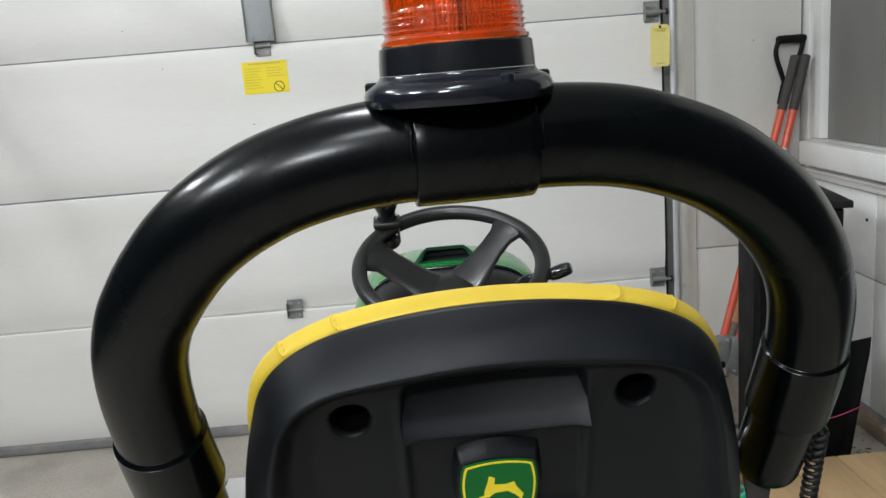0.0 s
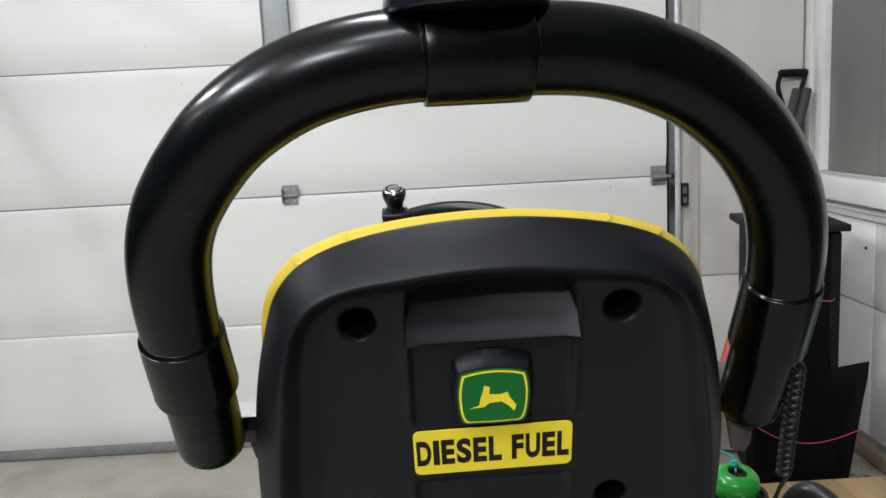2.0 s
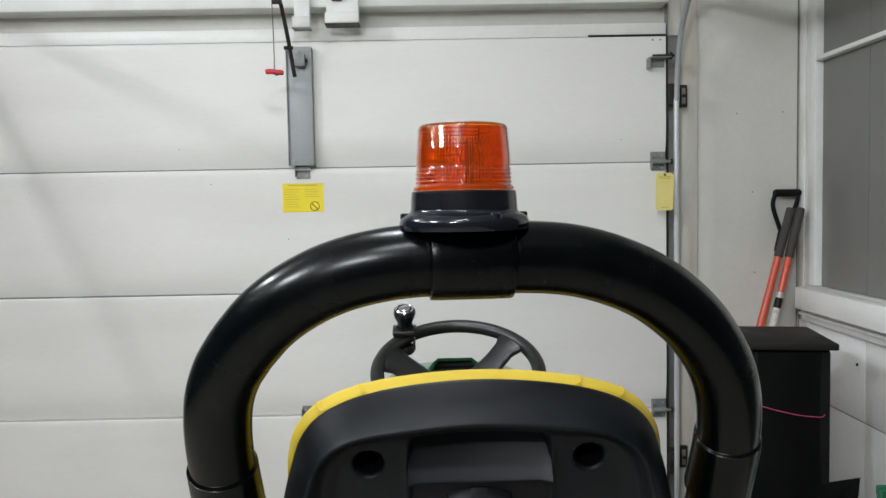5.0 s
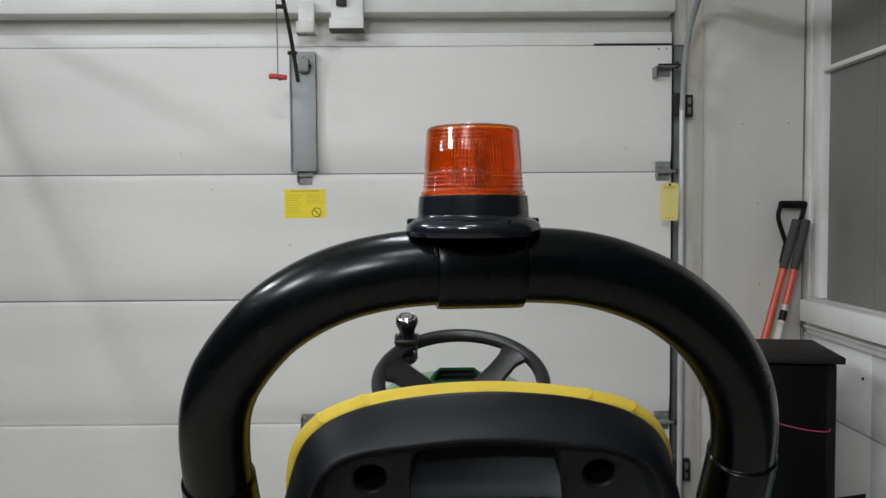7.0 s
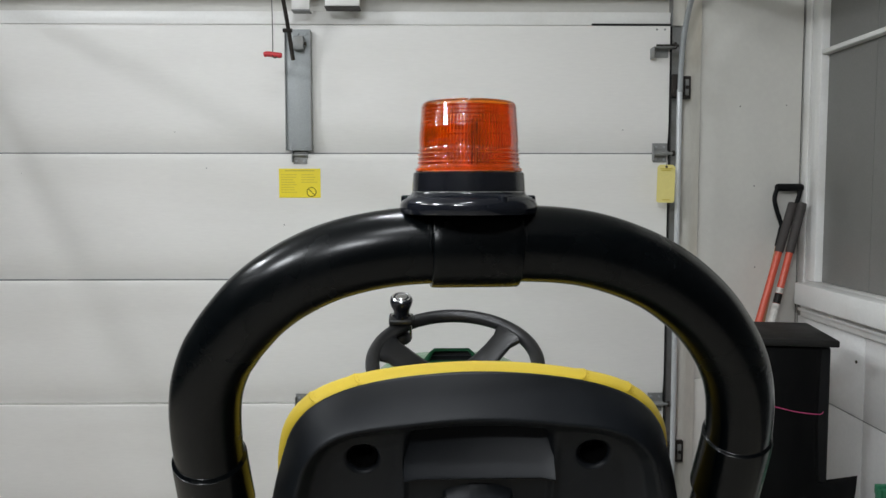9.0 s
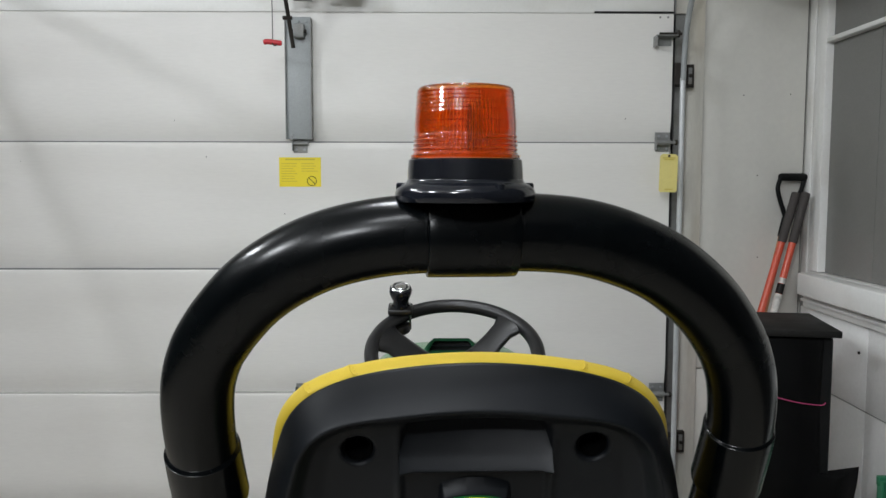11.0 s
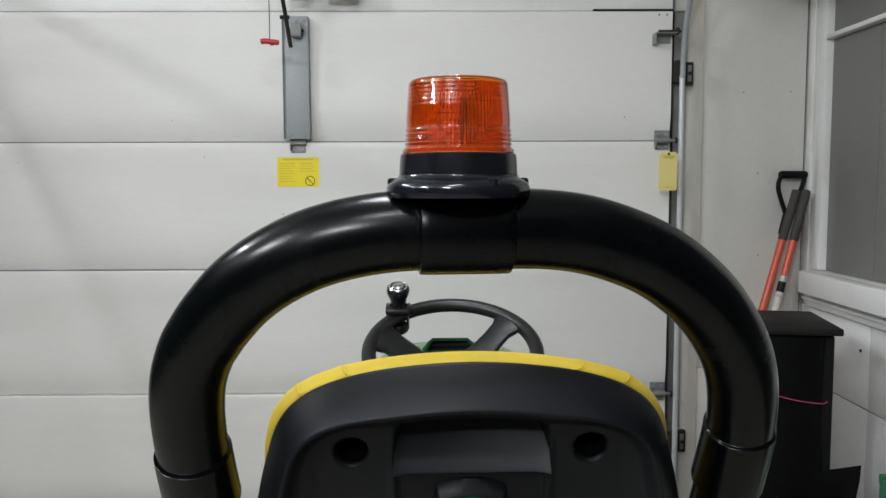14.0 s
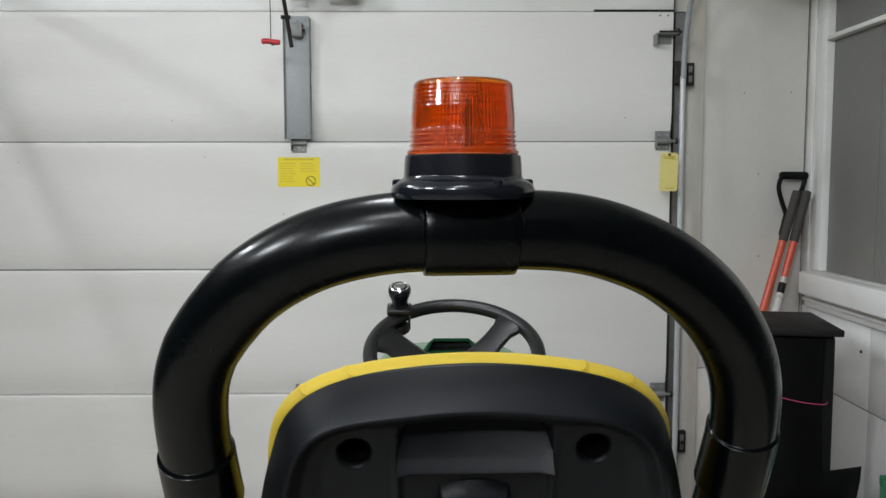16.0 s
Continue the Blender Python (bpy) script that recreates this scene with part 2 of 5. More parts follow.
def box(x0, x1, y0, y1, z0, z1, bevel=0.0, seg=2, bm=None, m=None):
    bm = bm or bmesh.new()
    vs = bmesh.ops.create_cube(bm, size=1.0)["verts"]
    bmesh.ops.transform(bm, verts=vs, matrix=Matrix.Translation(((x0 + x1) / 2, (y0 + y1) / 2, (z0 + z1) / 2)) @ Matrix.Diagonal((x1 - x0, y1 - y0, z1 - z0, 1)))
    if bevel:
        es = list({e for v in vs for e in v.link_edges})
        out = bmesh.ops.bevel(bm, geom=es, offset=bevel, segments=seg, affect="EDGES", profile=0.5)
        vs = list({v for f in out["faces"] for v in f.verts} | {v for v in vs if v.is_valid})
    if m:
        bmesh.ops.transform(bm, verts=[v for v in vs if v.is_valid], matrix=m)
    return bm


def rod(a, b, r0, r1=None, seg=20, bm=None, caps=True):
    """A round bar from a to b."""
    bm = bm or bmesh.new()
    a, b = Vector(a), Vector(b)
    d = b - a
    m = Matrix.Translation((a + b) / 2) @ d.to_track_quat("Z", "Y").to_matrix().to_4x4()
    bmesh.ops.create_cone(bm, cap_ends=caps, segments=seg, radius1=r0, radius2=r0 if r1 is None else r1, depth=d.length, matrix=m)
    return bm


def smooth_path(pts, per=8, closed=False):
    """Points of a soft curve through pts."""
    pts = [Vector(p) for p in pts]
    n, out = len(pts), []
    for i in range(n if closed else n - 1):
        p0 = pts[(i - 1) % n] if closed or i else pts[0] * 2 - pts[1]
        p1, p2 = pts[i], pts[(i + 1) % n]
        p3 = pts[(i + 2) % n] if closed or i + 2 < n else pts[-1] * 2 - pts[-2]
        for k in range(per):
            t = k / per
            out.append(0.5 * (2 * p1 + (p2 - p0) * t + (2 * p0 - 5 * p1 + 4 * p2 - p3) * t * t + (3 * p1 - p0 - 3 * p2 + p3) * t ** 3))
    if not closed:
        out.append(pts[-1])
    return out


def tube(path, radius, seg=20, bm=None, closed=False, caps=True, up=(0, 0, 1)):
    """A round tube along a path; radius is a number or one for each point."""
    bm = bm or bmesh.new()
    n = len(path)
    rad = radius if isinstance(radius, (list, tuple)) else [radius] * n
    rings, prev = [], None
    for i, p in enumerate(path):
        a = path[(i - 1) % n] if closed or i else path[0]
        b = path[(i + 1) % n] if closed or i + 1 < n else path[-1]
        t = (Vector(b) - Vector(a)).normalized()
        if prev is None:
            ref = Vector(up) if abs(t.dot(Vector(up))) < 0.95 else Vector((1, 0, 0))
            side = t.cross(ref).normalized()
        else:
            side = (prev - t * prev.dot(t)).normalized()
        prev = side
        other = t.cross(side)
        rings.append([bm.verts.new(Vector(p) + rad[i] * (math.cos(2 * math.pi * k / seg) * side + math.sin(2 * math.pi * k / seg) * other)) for k in range(seg)])
    for i in range(n if closed else n - 1):
        r0, r1 = rings[i], rings[(i + 1) % n]
        for k in range(seg):
            bm.faces.new((r0[k], r0[(k + 1) % seg], r1[(k + 1) % seg], r1[k]))
    if caps and not closed:
        bm.faces.new(rings[0][::-1])
        bm.faces.new(rings[-1])
    return bm


def turned(profile, centre, seg=64, bm=None, flute=0.0, flutes=0, m=None, close=False):
    """A body of revolution round the vertical through centre; profile rows are (radius, height)."""
    bm = bm or bmesh.new()
    c, rings = Vector(centre), []
    for r, h in profile:
        if r < 1e-6:
            rings.append([bm.verts.new(c + Vector((0, 0, h)))])
            continue
        row = []
        for k in range(seg):
            a = 2 * math.pi * k / seg
            rr = r + (flute * (0.5 + 0.5 * math.cos(flutes * a)) if flutes else 0)
            row.append(bm.verts.new(c + Vector((rr * math.cos(a), rr * math.sin(a), h))))
        rings.append(row)
    pairs = list(zip(rings, rings[1:])) + ([(rings[-1], rings[0])] if close else [])
    for a, b in pairs:
        for k in range(seg):
            k2 = (k + 1) % seg
            if len(a) == 1 and len(b) == 1:
                continue
            if len(a) == 1:
                bm.faces.new((a[0], b[k2], b[k]))
            elif len(b) == 1:
                bm.faces.new((a[k], a[k2], b[0]))
            else:
                bm.faces.new((a[k], a[k2], b[k2], b[k]))
    if m:
        bm.transform(m)
    return bm


def slab(outline, low, high, m=None, bm=None, bevel=0.0):
    """A flat plate: an outline of (x, y) raised from low to high along z, then placed by m."""
    bm = bm or bmesh.new()
    a = [bm.verts.new((x, y, low)) for x, y in outline]
    b = [bm.verts.new((x, y, high)) for x, y in outline]
    n = len(a)
    top = bm.faces.new(b)
    bm.faces.new(a[::-1])
    for k in range(n):
        bm.faces.new((a[k], a[(k + 1) % n], b[(k + 1) % n], b[k]))
    vs = a + b
    if bevel:
        out = bmesh.ops.bevel(bm, geom=list(top.edges), offset=bevel, segments=2, affect="EDGES", profile=0.5)
        vs = list({v for v in vs if v.is_valid} | {v for f in out["faces"] for v in f.verts})
    if m:
        bmesh.ops.transform(bm, verts=vs, matrix=m)
    return bm


def rounded(w, h, r, seg=6, cx=0.0, cy=0.0):
    """The outline of a rectangle w by h with rounded corners."""
    out = []
    for sx, sy, a0 in ((1, 1, 0), (-1, 1, 90), (-1, -1, 180), (1, -1, 270)):
        for k in range(seg + 1):
            a = radians(a0 + 90 * k / seg)
            out.append((cx + sx * (w / 2 - r) + r * math.cos(a), cy + sy * (h / 2 - r) + r * math.sin(a)))
    return out


def basis(origin, lean, yaw):
    """A leaning frame: x to the right, y up along the lean, z out of the face towards the back of the tractor."""
    a, c = radians(lean), radians(yaw)
    ahead = Vector((-math.sin(c), math.cos(c), 0))
    ux = Vector((math.cos(c), math.sin(c), 0))
    uy = -math.sin(a) * ahead + math.cos(a) * Vector((0, 0, 1))
    uz = -math.cos(a) * ahead - math.sin(a) * Vector((0, 0, 1))
    m = Matrix((ux, uy, uz)).transposed().to_4x4()
    m.translation = origin
    return m


def step(a, b, x):
    t = min(1.0, max(0.0, (x - a) / (b - a)))
    return t * t * (3 - 2 * t)


def lettering(text, height, width, m, thick=0.0004, weight=0.0, into=None):
    """Raised letters of the built-in face, height tall and width long, centred on m."""
    cu = bpy.data.curves.new("letters", "FONT")
    cu.body, cu.align_x, cu.align_y, cu.extrude, cu.offset = text, "CENTER", "CENTER", 0.0, weight
    tmp = bpy.data.objects.new("letters", cu)
    scene.collection.objects.link(tmp)
    dg = bpy.context.evaluated_depsgraph_get()
    me = tmp.evaluated_get(dg).to_mesh()
    bm = bmesh.new()
    bm.from_mesh(me)
    bpy.data.objects.remove(tmp)
    xs, ys = [v.co.x for v in bm.verts], [v.co.y for v in bm.verts]
    sx, sy = width / (max(xs) - min(xs)), height / (max(ys) - min(ys))
    ox, oy = (max(xs) + min(xs)) / 2, (max(ys) + min(ys)) / 2
    out = bmesh.ops.extrude_face_region(bm, geom=bm.faces[:])
    bmesh.ops.translate(bm, verts=[g for g in out["geom"] if isinstance(g, bmesh.types.BMVert)], vec=(0, 0, 1))
    for v in bm.verts:
        v.co = Vector(((v.co.x - ox) * sx, (v.co.y - oy) * sy, v.co.z * thick))
    bm.transform(m)
    if into is None:
        return bm
    tmp_mesh = bpy.data.meshes.new("letters")
    bm.to_mesh(tmp_mesh)
    bm.free()
    into.from_mesh(tmp_mesh)
    bpy.data.meshes.remove(tmp_mesh)
    return into


# ---- the garage ----
DOOR_Y, FRONT_Y, SIDE_X, CEIL = 3.30, 3.42, 1.885, 3.15
LEFT_X, BACK_Y = -3.4, -2.4
D0, D1, SECTION = -1.79, 1.258, 0.5335


def structure(name, bm, material, label, category):
    return part(name, bm, material, None, label, category=category, kind="structure")


structure("floor", box(LEFT_X, 2.1, BACK_Y, 3.62, -0.12, 0.0), M["concrete"], "worn beige-grey concrete garage floor with stains", "floor")
structure("ceiling", box(LEFT_X, 2.1, BACK_Y, 3.62, CEIL, CEIL + 0.1), M["ceiling"], "plain white board garage ceiling", "ceiling")
# unseen closing walls, kept dark so the hoop and seat reflect little
structure("wall_west", box(LEFT_X - 0.14, LEFT_X - 0.002, BACK_Y, 3.62, 0, CEIL), M["dark_wall"], "plain unseen wall, dark to keep reflections low", "wall")
structure("wall_south", box(LEFT_X - 0.14, 2.1, BACK_Y - 0.14, BACK_Y - 0.002, 0, CEIL), M["rear_grey"], "plain unseen rear wall, grey to keep reflections low", "wall")
# front wall round the door opening
front = structure("wall_north", box(1.33, 2.04, FRONT_Y, FRONT_Y + 0.14, 0, CEIL - 0.002), M["wall"], "white painted front wall panels beside the garage door", "wall")
box_l = box(LEFT_X, D0 - 0.06, FRONT_Y, FRONT_Y + 0.14, 0, CEIL - 0.002)
structure("wall_north_left", box_l, M["wall"], "white painted front wall on the far side of the door", "wall")
structure("wall_header", box(D0 - 0.06, 1.33, FRONT_Y - 0.05, FRONT_Y + 0.14, 2.137, CEIL - 0.002, 0.003), M["wall"], "white painted header board above the garage door", "wall")
for name, z0, z1 in (("panel", 0.008, 0.612), ("panel", 0.618, CEIL - 0.01)):
    part(name, box(1.424, 1.8698, FRONT_Y - 0.012, FRONT_Y - 0.001, z0, z1, 0.002), M["wall"], front)
part("corner_joint", box(1.8700, 1.8735, FRONT_Y - 0.008, FRONT_Y - 0.001, 0.004, CEIL - 0.01), M["gap"], front)
nails = bmesh.new()
for k in range(7):
    x, z = 1.50 + random.random() * 0.36, 0.3 + random.random() * 2.0
    rod((x, FRONT_Y - 0.0135, z), (x, FRONT_Y - 0.0115, z), 0.0028, seg=8, bm=nails)
part("nail_heads", nails, M["dark_metal"], front, "small dark nail heads", kind="stuff")
structure("trim_jamb", box(1.335, 1.421, FRONT_Y - 0.030, FRONT_Y - 0.001, 0, 2.42, 0.004), M["jamb"], "aged off-white wooden door jamb with brown marks", "trim")
structure("trim_jamb_left", box(D0 - 0.16, D0 - 0.065, FRONT_Y - 0.045, FRONT_Y - 0.001, 0, 2.42, 0.004), M["jamb"], "aged off-white wooden door jamb", "trim")
structure("trim_header", box(D0 - 0.06, 1.262, 3.312, FRONT_Y - 0.052, 2.1365, 2.190, 0.003), M["trim"], "white painted strip directly above the garage door", "trim")
structure("trim_beam", box(D0 - 0.30, 1.262, 3.255, FRONT_Y - 0.052, 2.262, 2.40, 0.012), M["trim"], "white painted horizontal beam over the door", "trim")
structure("trim_upper_beam", box(D0 - 0.30, 1.262, 3.16, FRONT_Y - 0.052, 2.408, 2.56, 0.012), M["trim"], "upper white beam above the door", "trim")
structure("trim_header_post", box(1.265, 1.333, 3.345, FRONT_Y - 0.052, 2.142, 2.56, 0.004), M["jamb"], "narrow aged white post at the end of the header", "trim")

# garage door: four insulated sections
door = thing("door_1", (D0 + D1) / 2, DOOR_Y, 0, "closed white sectional garage door with dirty smudges", "garage door", kind="structure")
def door_section(z0, z1):
    """An insulated panel whose face curls back softly towards its lower edge."""
    face = [(0.006, 0.0), (0.003, 0.0012), (0.001, 0.003), (0.0, 0.007)]
    rows = [(0.022 + dy * 0.5, z0 + dz) for dy, dz in face]
    rows += [(0.022 * (1 - f) ** 2, z0 + 0.007 + 0.13 * f) for f in (0.12, 0.25, 0.4, 0.55, 0.7, 0.85, 1.0)]
    rows += [(0.0, z0 + 0.25), (0.0, z1 - 0.03)] + [(dy, z1 - dz) for dy, dz in face[::-1]]
    rows += [(0.045, z1), (0.045, z0)]
    bm = bmesh.new()
    a, b = [[bm.verts.new((x, DOOR_Y + y, z)) for y, z in rows] for x in (D0, D1)]
    for i in range(len(rows)):
        j = (i + 1) % len(rows)
        bm.faces.new((a[i], b[i], b[j], a[j]))
    bm.faces.new(a)
    bm.faces.new(b[::-1])
    bmesh.ops.recalc_face_normals(bm, faces=bm.faces[:])
    return bm


for k in range(4):
    z0 = k * SECTION + (0.033 if k == 0 else 0.0011)
    z1 = (k + 1) * SECTION - 0.0011
    part("section", door_section(z0, z1), M["door"], door)
    if k:
        # the lowest joint has a paler fill, so its line reads fainter
        part("joint", box(D0 + 0.003, D1 - 0.003, DOOR_Y + 0.006, DOOR_Y + 0.04, k * SECTION - 0.004, k * SECTION + 0.004), M["pale_joint" if k == 1 else "rubber"], door)
part("bottom_seal", box(D0, D1, DOOR_Y - 0.006, DOOR_Y + 0.05, 0.003, 0.040, 0.006), M["rubber"], door, "grey weather seal along the bottom edge")
part("top_gap", box(0.93, D1, DOOR_Y - 0.002, DOOR_Y + 0.04, 2.1345, 2.1405), M["gap"], door)
marks = bmesh.new()
for k in range(8):
    x, z, s = D0 + 0.3 + random.random() * 2.6, 0.08 + random.random() * 2.0, 0.0010 + 0.0014 * random.random()
    rod((x, DOOR_Y - 0.0006, z), (x + 0.0001, DOOR_Y + 0.0006, z), s, seg=7, bm=marks)
part("scuff_marks", marks, M["dark_metal"], door, "tiny dark scuffs and screw heads", kind="stuff")


def hinge(x, z, side=0, top=False):
    """A folded zinc hinge with bolts; side ones carry a roller and its shaft."""
    w = 0.032
    h = part("hinge", box(x - w, x + w, DOOR_Y - 0.004, DOOR_Y - 0.0003, z + 0.004, z + 0.042, 0.001, 1), M["dull_zinc"], door, "dull zinc door hinge")
    part("lower_leaf", box(x - w * 0.9, x + w * 0.9, DOOR_Y - 0.004, DOOR_Y - 0.0003, z - 0.038, z - 0.004, 0.001, 1), M["dull_zinc"], h)
    part("knuckle", rod((x - w, DOOR_Y - 0.011, z), (x + w, DOOR_Y - 0.011, z), 0.007, seg=14), M["dull_zinc"], h)
    part("bracket_web", box(x - w, x - w + 0.003, DOOR_Y - 0.03, DOOR_Y - 0.0003, z - 0.03, z + 0.03), M["dull_zinc"], h)
    for bx in (-0.017, 0.017):
        for bz in (0.026, -0.025):
            part("bolt", rod((x + bx, DOOR_Y - 0.009, z + bz), (x + bx, DOOR_Y - 0.003, z + bz), 0.0055, seg=6), M["zinc"], h)
    if side:
        part("roller_shaft", rod((x - 0.02, DOOR_Y - 0.03, z - 0.001), (x + 0.062, DOOR_Y - 0.03, z - 0.001), 0.0055, seg=12), M["dull_zinc"], h)
        part("roller_tube", rod((x - 0.03, DOOR_Y - 0.03, z - 0.001), (x + 0.028, DOOR_Y - 0.03, z - 0.001), 0.010, seg=14), M["dull_zinc"], h)
        part("roller", rod((x + 0.046, DOOR_Y - 0.03, z - 0.001), (x + 0.054, DOOR_Y - 0.03, z - 0.001), 0.012, seg=20), M["dark_metal"], h)


for k in (1, 2, 3):
    hinge(1.222, k * SECTION + 0.002, side=1)
    if k < 3:
        hinge(-0.290, k * SECTION + 0.003)
hinge(-0.290, 3 * SECTION - 0.006)
# top roller bracket: folded plate that stands out from the door
tb = part("top_bracket", box(1.175, 1.265, 3.24, 3.30 - 0.0005, 2.034, 2.0365), M["dull_zinc"], door, "folded zinc top roller bracket")
part("bracket_leg", box(1.175, 1.178, 3.24, 3.30 - 0.0005, 1.992, 2.0345), M["dull_zinc"], tb)
part("bracket_plate", box(1.195, 1.250, 3.296, 3.2995, 2.0, 2.034), M["dull_zinc"], tb)
part("roller_shaft", rod((1.19, 3.26, 2.043), (1.282, 3.26, 2.043), 0.006, seg=12), M["dark_metal"], tb)
part("roller", rod((1.262, 3.26, 2.043), (1.272, 3.26, 2.043), 0.015), M["dark_metal"], tb)
for bx in (1.202, 1.235):
    part("rivet", rod((bx, DOOR_Y - 0.0022, 2.117), (bx, DOOR_Y + 0.001, 2.117), 0.0042, seg=10), M["dull_zinc"], door)
# centre stile with opener bracket
stile = part("centre_stile", box(-0.343, -0.239, 3.272, 3.2992, 1.612, 2.108, 0.003), M["zinc"], door, "galvanised steel centre stile on the top section")
part("flange", box(-0.345, -0.341, 3.262, 3.2992, 1.612, 2.10, 0.001, 1), M["dull_zinc"], stile)
part("flange", box(-0.241, -0.237, 3.262, 3.2992, 1.612, 2.10, 0.001, 1), M["dull_zinc"], stile)
part("opener_bracket", box(-0.305, -0.262, 3.235, 3.2715, 2.020, 2.075, 0.003), M["dull_zinc"], stile)
part("clevis_pin", rod((-0.318, 3.245, 2.045), (-0.252, 3.245, 2.045), 0.007, seg=14), M["dark_metal"], stile)
for bx, bz in ((-0.32, 1.63), (-0.262, 1.63), (-0.325, 2.09), (-0.258, 2.09), (-0.29, 2.09)):
    part("bolt", rod((bx, 3.266, bz), (bx, 3.272, bz), 0.006, seg=6), M["zinc"], stile)
# warning sticker with unreadable print
sticker = part("warning_sticker", box(-0.381, -0.207, DOOR_Y - 0.0016, DOOR_Y - 0.0002, 1.416, 1.538), M["yellow"], door, "yellow warning sticker with fine print")
part("print_bar", box(-0.355, -0.232, DOOR_Y - 0.0022, DOOR_Y - 0.0014, 1.527, 1.5325), M["faint_ink"], sticker)
for col, rows in ((-0.372, 8), (-0.288, 4)):
    for k in range(rows):
        wdt = 0.068 * (0.72 + 0.28 * random.random())
        part("print_bar", box(col, col + wdt, DOOR_Y - 0.0022, DOOR_Y - 0.0014, 1.511 - k * 0.0105, 1.5135 - k * 0.0105), M["faint_ink"], sticker)
ring = [Vector((-0.245 + 0.019 * math.cos(a), DOOR_Y - 0.002, 1.440 + 0.019 * math.sin(a))) for a in [2 * math.pi * k / 28 for k in range(28)]]
part("prohibition_ring", tube(ring, 0.0014, 6, closed=True), M["ink"], sticker)
part("prohibition_bar", rod((-0.258, DOOR_Y - 0.002, 1.453), (-0.232, DOOR_Y - 0.002, 1.427), 0.0014, seg=6), M["ink"], sticker)

# door track with curve
def rail(path, shape, material, name, parent):
    """A rolled steel rail along a path; shape rows are (sideways, outwards) round its section."""
    bm, rings, n = bmesh.new(), [], len(path)
    for i, p in enumerate(path):
        a, b = Vector(path[max(0, i - 1)]), Vector(path[min(n - 1, i + 1)])
        t = (b - a).normalized()
        out = Vector((1, 0, 0)).cross(t).normalized()
        rings.append([bm.verts.new(Vector(p) + Vector((1, 0, 0)) * u + out * v) for u, v in shape])
    for r0, r1 in zip(rings, rings[1:]):
        for k in range(len(shape)):
            k2 = (k + 1) % len(shape)
            bm.faces.new((r0[k], r0[k2], r1[k2], r1[k]))
    bm.faces.new(rings[0][::-1])
    bm.faces.new(rings[-1])
    return part(name, bm, material, parent, smooth=50)


def door_track(x, way):
    """One side's track: upright, bend and overhead run."""
    t = thing("door_track", x, 3.25, 0, "galvanised steel garage door track with curved top", "door track", "garage door tracks")
    y0 = 3.258
    shape = [(way * (0.002 + 0.0112 * math.cos(radians(a))), -0.010 - 0.0112 * math.sin(radians(a))) for a in range(-60, 241, 20)]
    rail([(x, y0, 0.02), (x, y0, 1.0), (x, y0, 1.865)], shape, M["track_zinc"], "upright_rail", t)
    bend = [(x + 0.001, y0 - 0.002, 1.855), (x + 0.002, y0 - 0.002, 1.93)]
    bend += [(x + 0.003 + 0.02 * (1 - math.cos(radians(a))), y0 - 0.002 - 0.36 * (1 - math.cos(radians(a))), 1.93 + 0.40 * math.sin(radians(a))) for a in range(10, 91, 5)]
    bend += [(x + 0.023, y, 2.33) for y in (2.6, 1.6, 0.4, -0.2)]
    rail(bend, shape, M["zinc"], "curved_rail", t)
    # unseen angle iron, added to widen the shadow the overhead run casts
    part("angle_rail", box(x + 0.025, x + 0.028, -0.18, 2.80, 2.334, 2.386, 0.001, 1), M["dull_zinc"], t)
    part("angle_flange", box(x - 0.014, x + 0.0248, -0.18, 2.80, 2.383, 2.386), M["dull_zinc"], t)
    for y in (1.6, -0.15):
        part("hanger", box(x + 0.02, x + 0.024, y - 0.016, y + 0.016, 2.34, CEIL - 0.001), M["dull_zinc"], t)
    return t


track = door_track(1.291, 1)
door_track(D0 - 0.022, -1)
part("angle_iron", box(1.2655, 1.2678, 3.30, 3.362, 0.02, 2.30), M["dull_zinc"], track, "dull angle iron behind the track")
part("angle_leaf", box(1.2715, 1.330, 3.362, 3.3648, 0.02, 2.30), M["dull_zinc"], track)
# black strips paint in the shade between door edge, angle iron and rail
part("edge_gap_shade", box(1.2640, 1.2652, 3.296, 3.340, 0.04, 2.13), M["gap"], track, "dark strip painting the gap shade beside the door edge")
part("leaf_gap_strip", box(1.2840, 1.2872, 3.3595, 3.3618, 0.04, 1.84), M["gap"], track)
for z in (0.30, 0.98, 1.885):
    b = part("track_bracket", box(1.310, 1.366, 3.350, 3.3735, z - 0.048, z + 0.048, 0.002, 1), M["dark_metal"], track, "rusty dark track bracket")
    part("slot_plate", box(1.340, 1.356, 3.345, 3.3495, z - 0.034, z + 0.034, 0.001, 1), M["dull_zinc"], b)
    part("bolt", rod((1.348, 3.338, z), (1.348, 3.346, z), 0.008, seg=6), M["dark_metal"], b)
    part("foot", box(1.2645, 1.305, 3.28, 3.350, z - 0.045, z + 0.045, 0.002, 1), M["dark_metal"], b)
# header shaft bracket, conduit boxes, opener arm
hang = thing("spring_bracket", -0.27, 3.25, 2.178, "white painted steel bracket hanging over the garage door", "bracket")
part("plate", box(-0.298, -0.234, 3.225, 3.2545, 2.195, 2.30, 0.003), M["trim"], hang)
part("front_lip", box(-0.302, -0.230, 3.195, 3.2245, 2.172, 2.216, 0.003), M["trim"], hang)
part("lip", box(-0.303, -0.229, 3.193, 3.2545, 2.1665, 2.1715, 0.001, 1), M["dull_zinc"], hang)
hang2 = thing("junction_box", -0.10, 3.25, 2.186, "white box with a dark latch above the garage door", "bracket")
part("body", box(-0.164, -0.032, 3.215, 3.2545, 2.205, 2.34, 0.003), M["trim"], hang2)
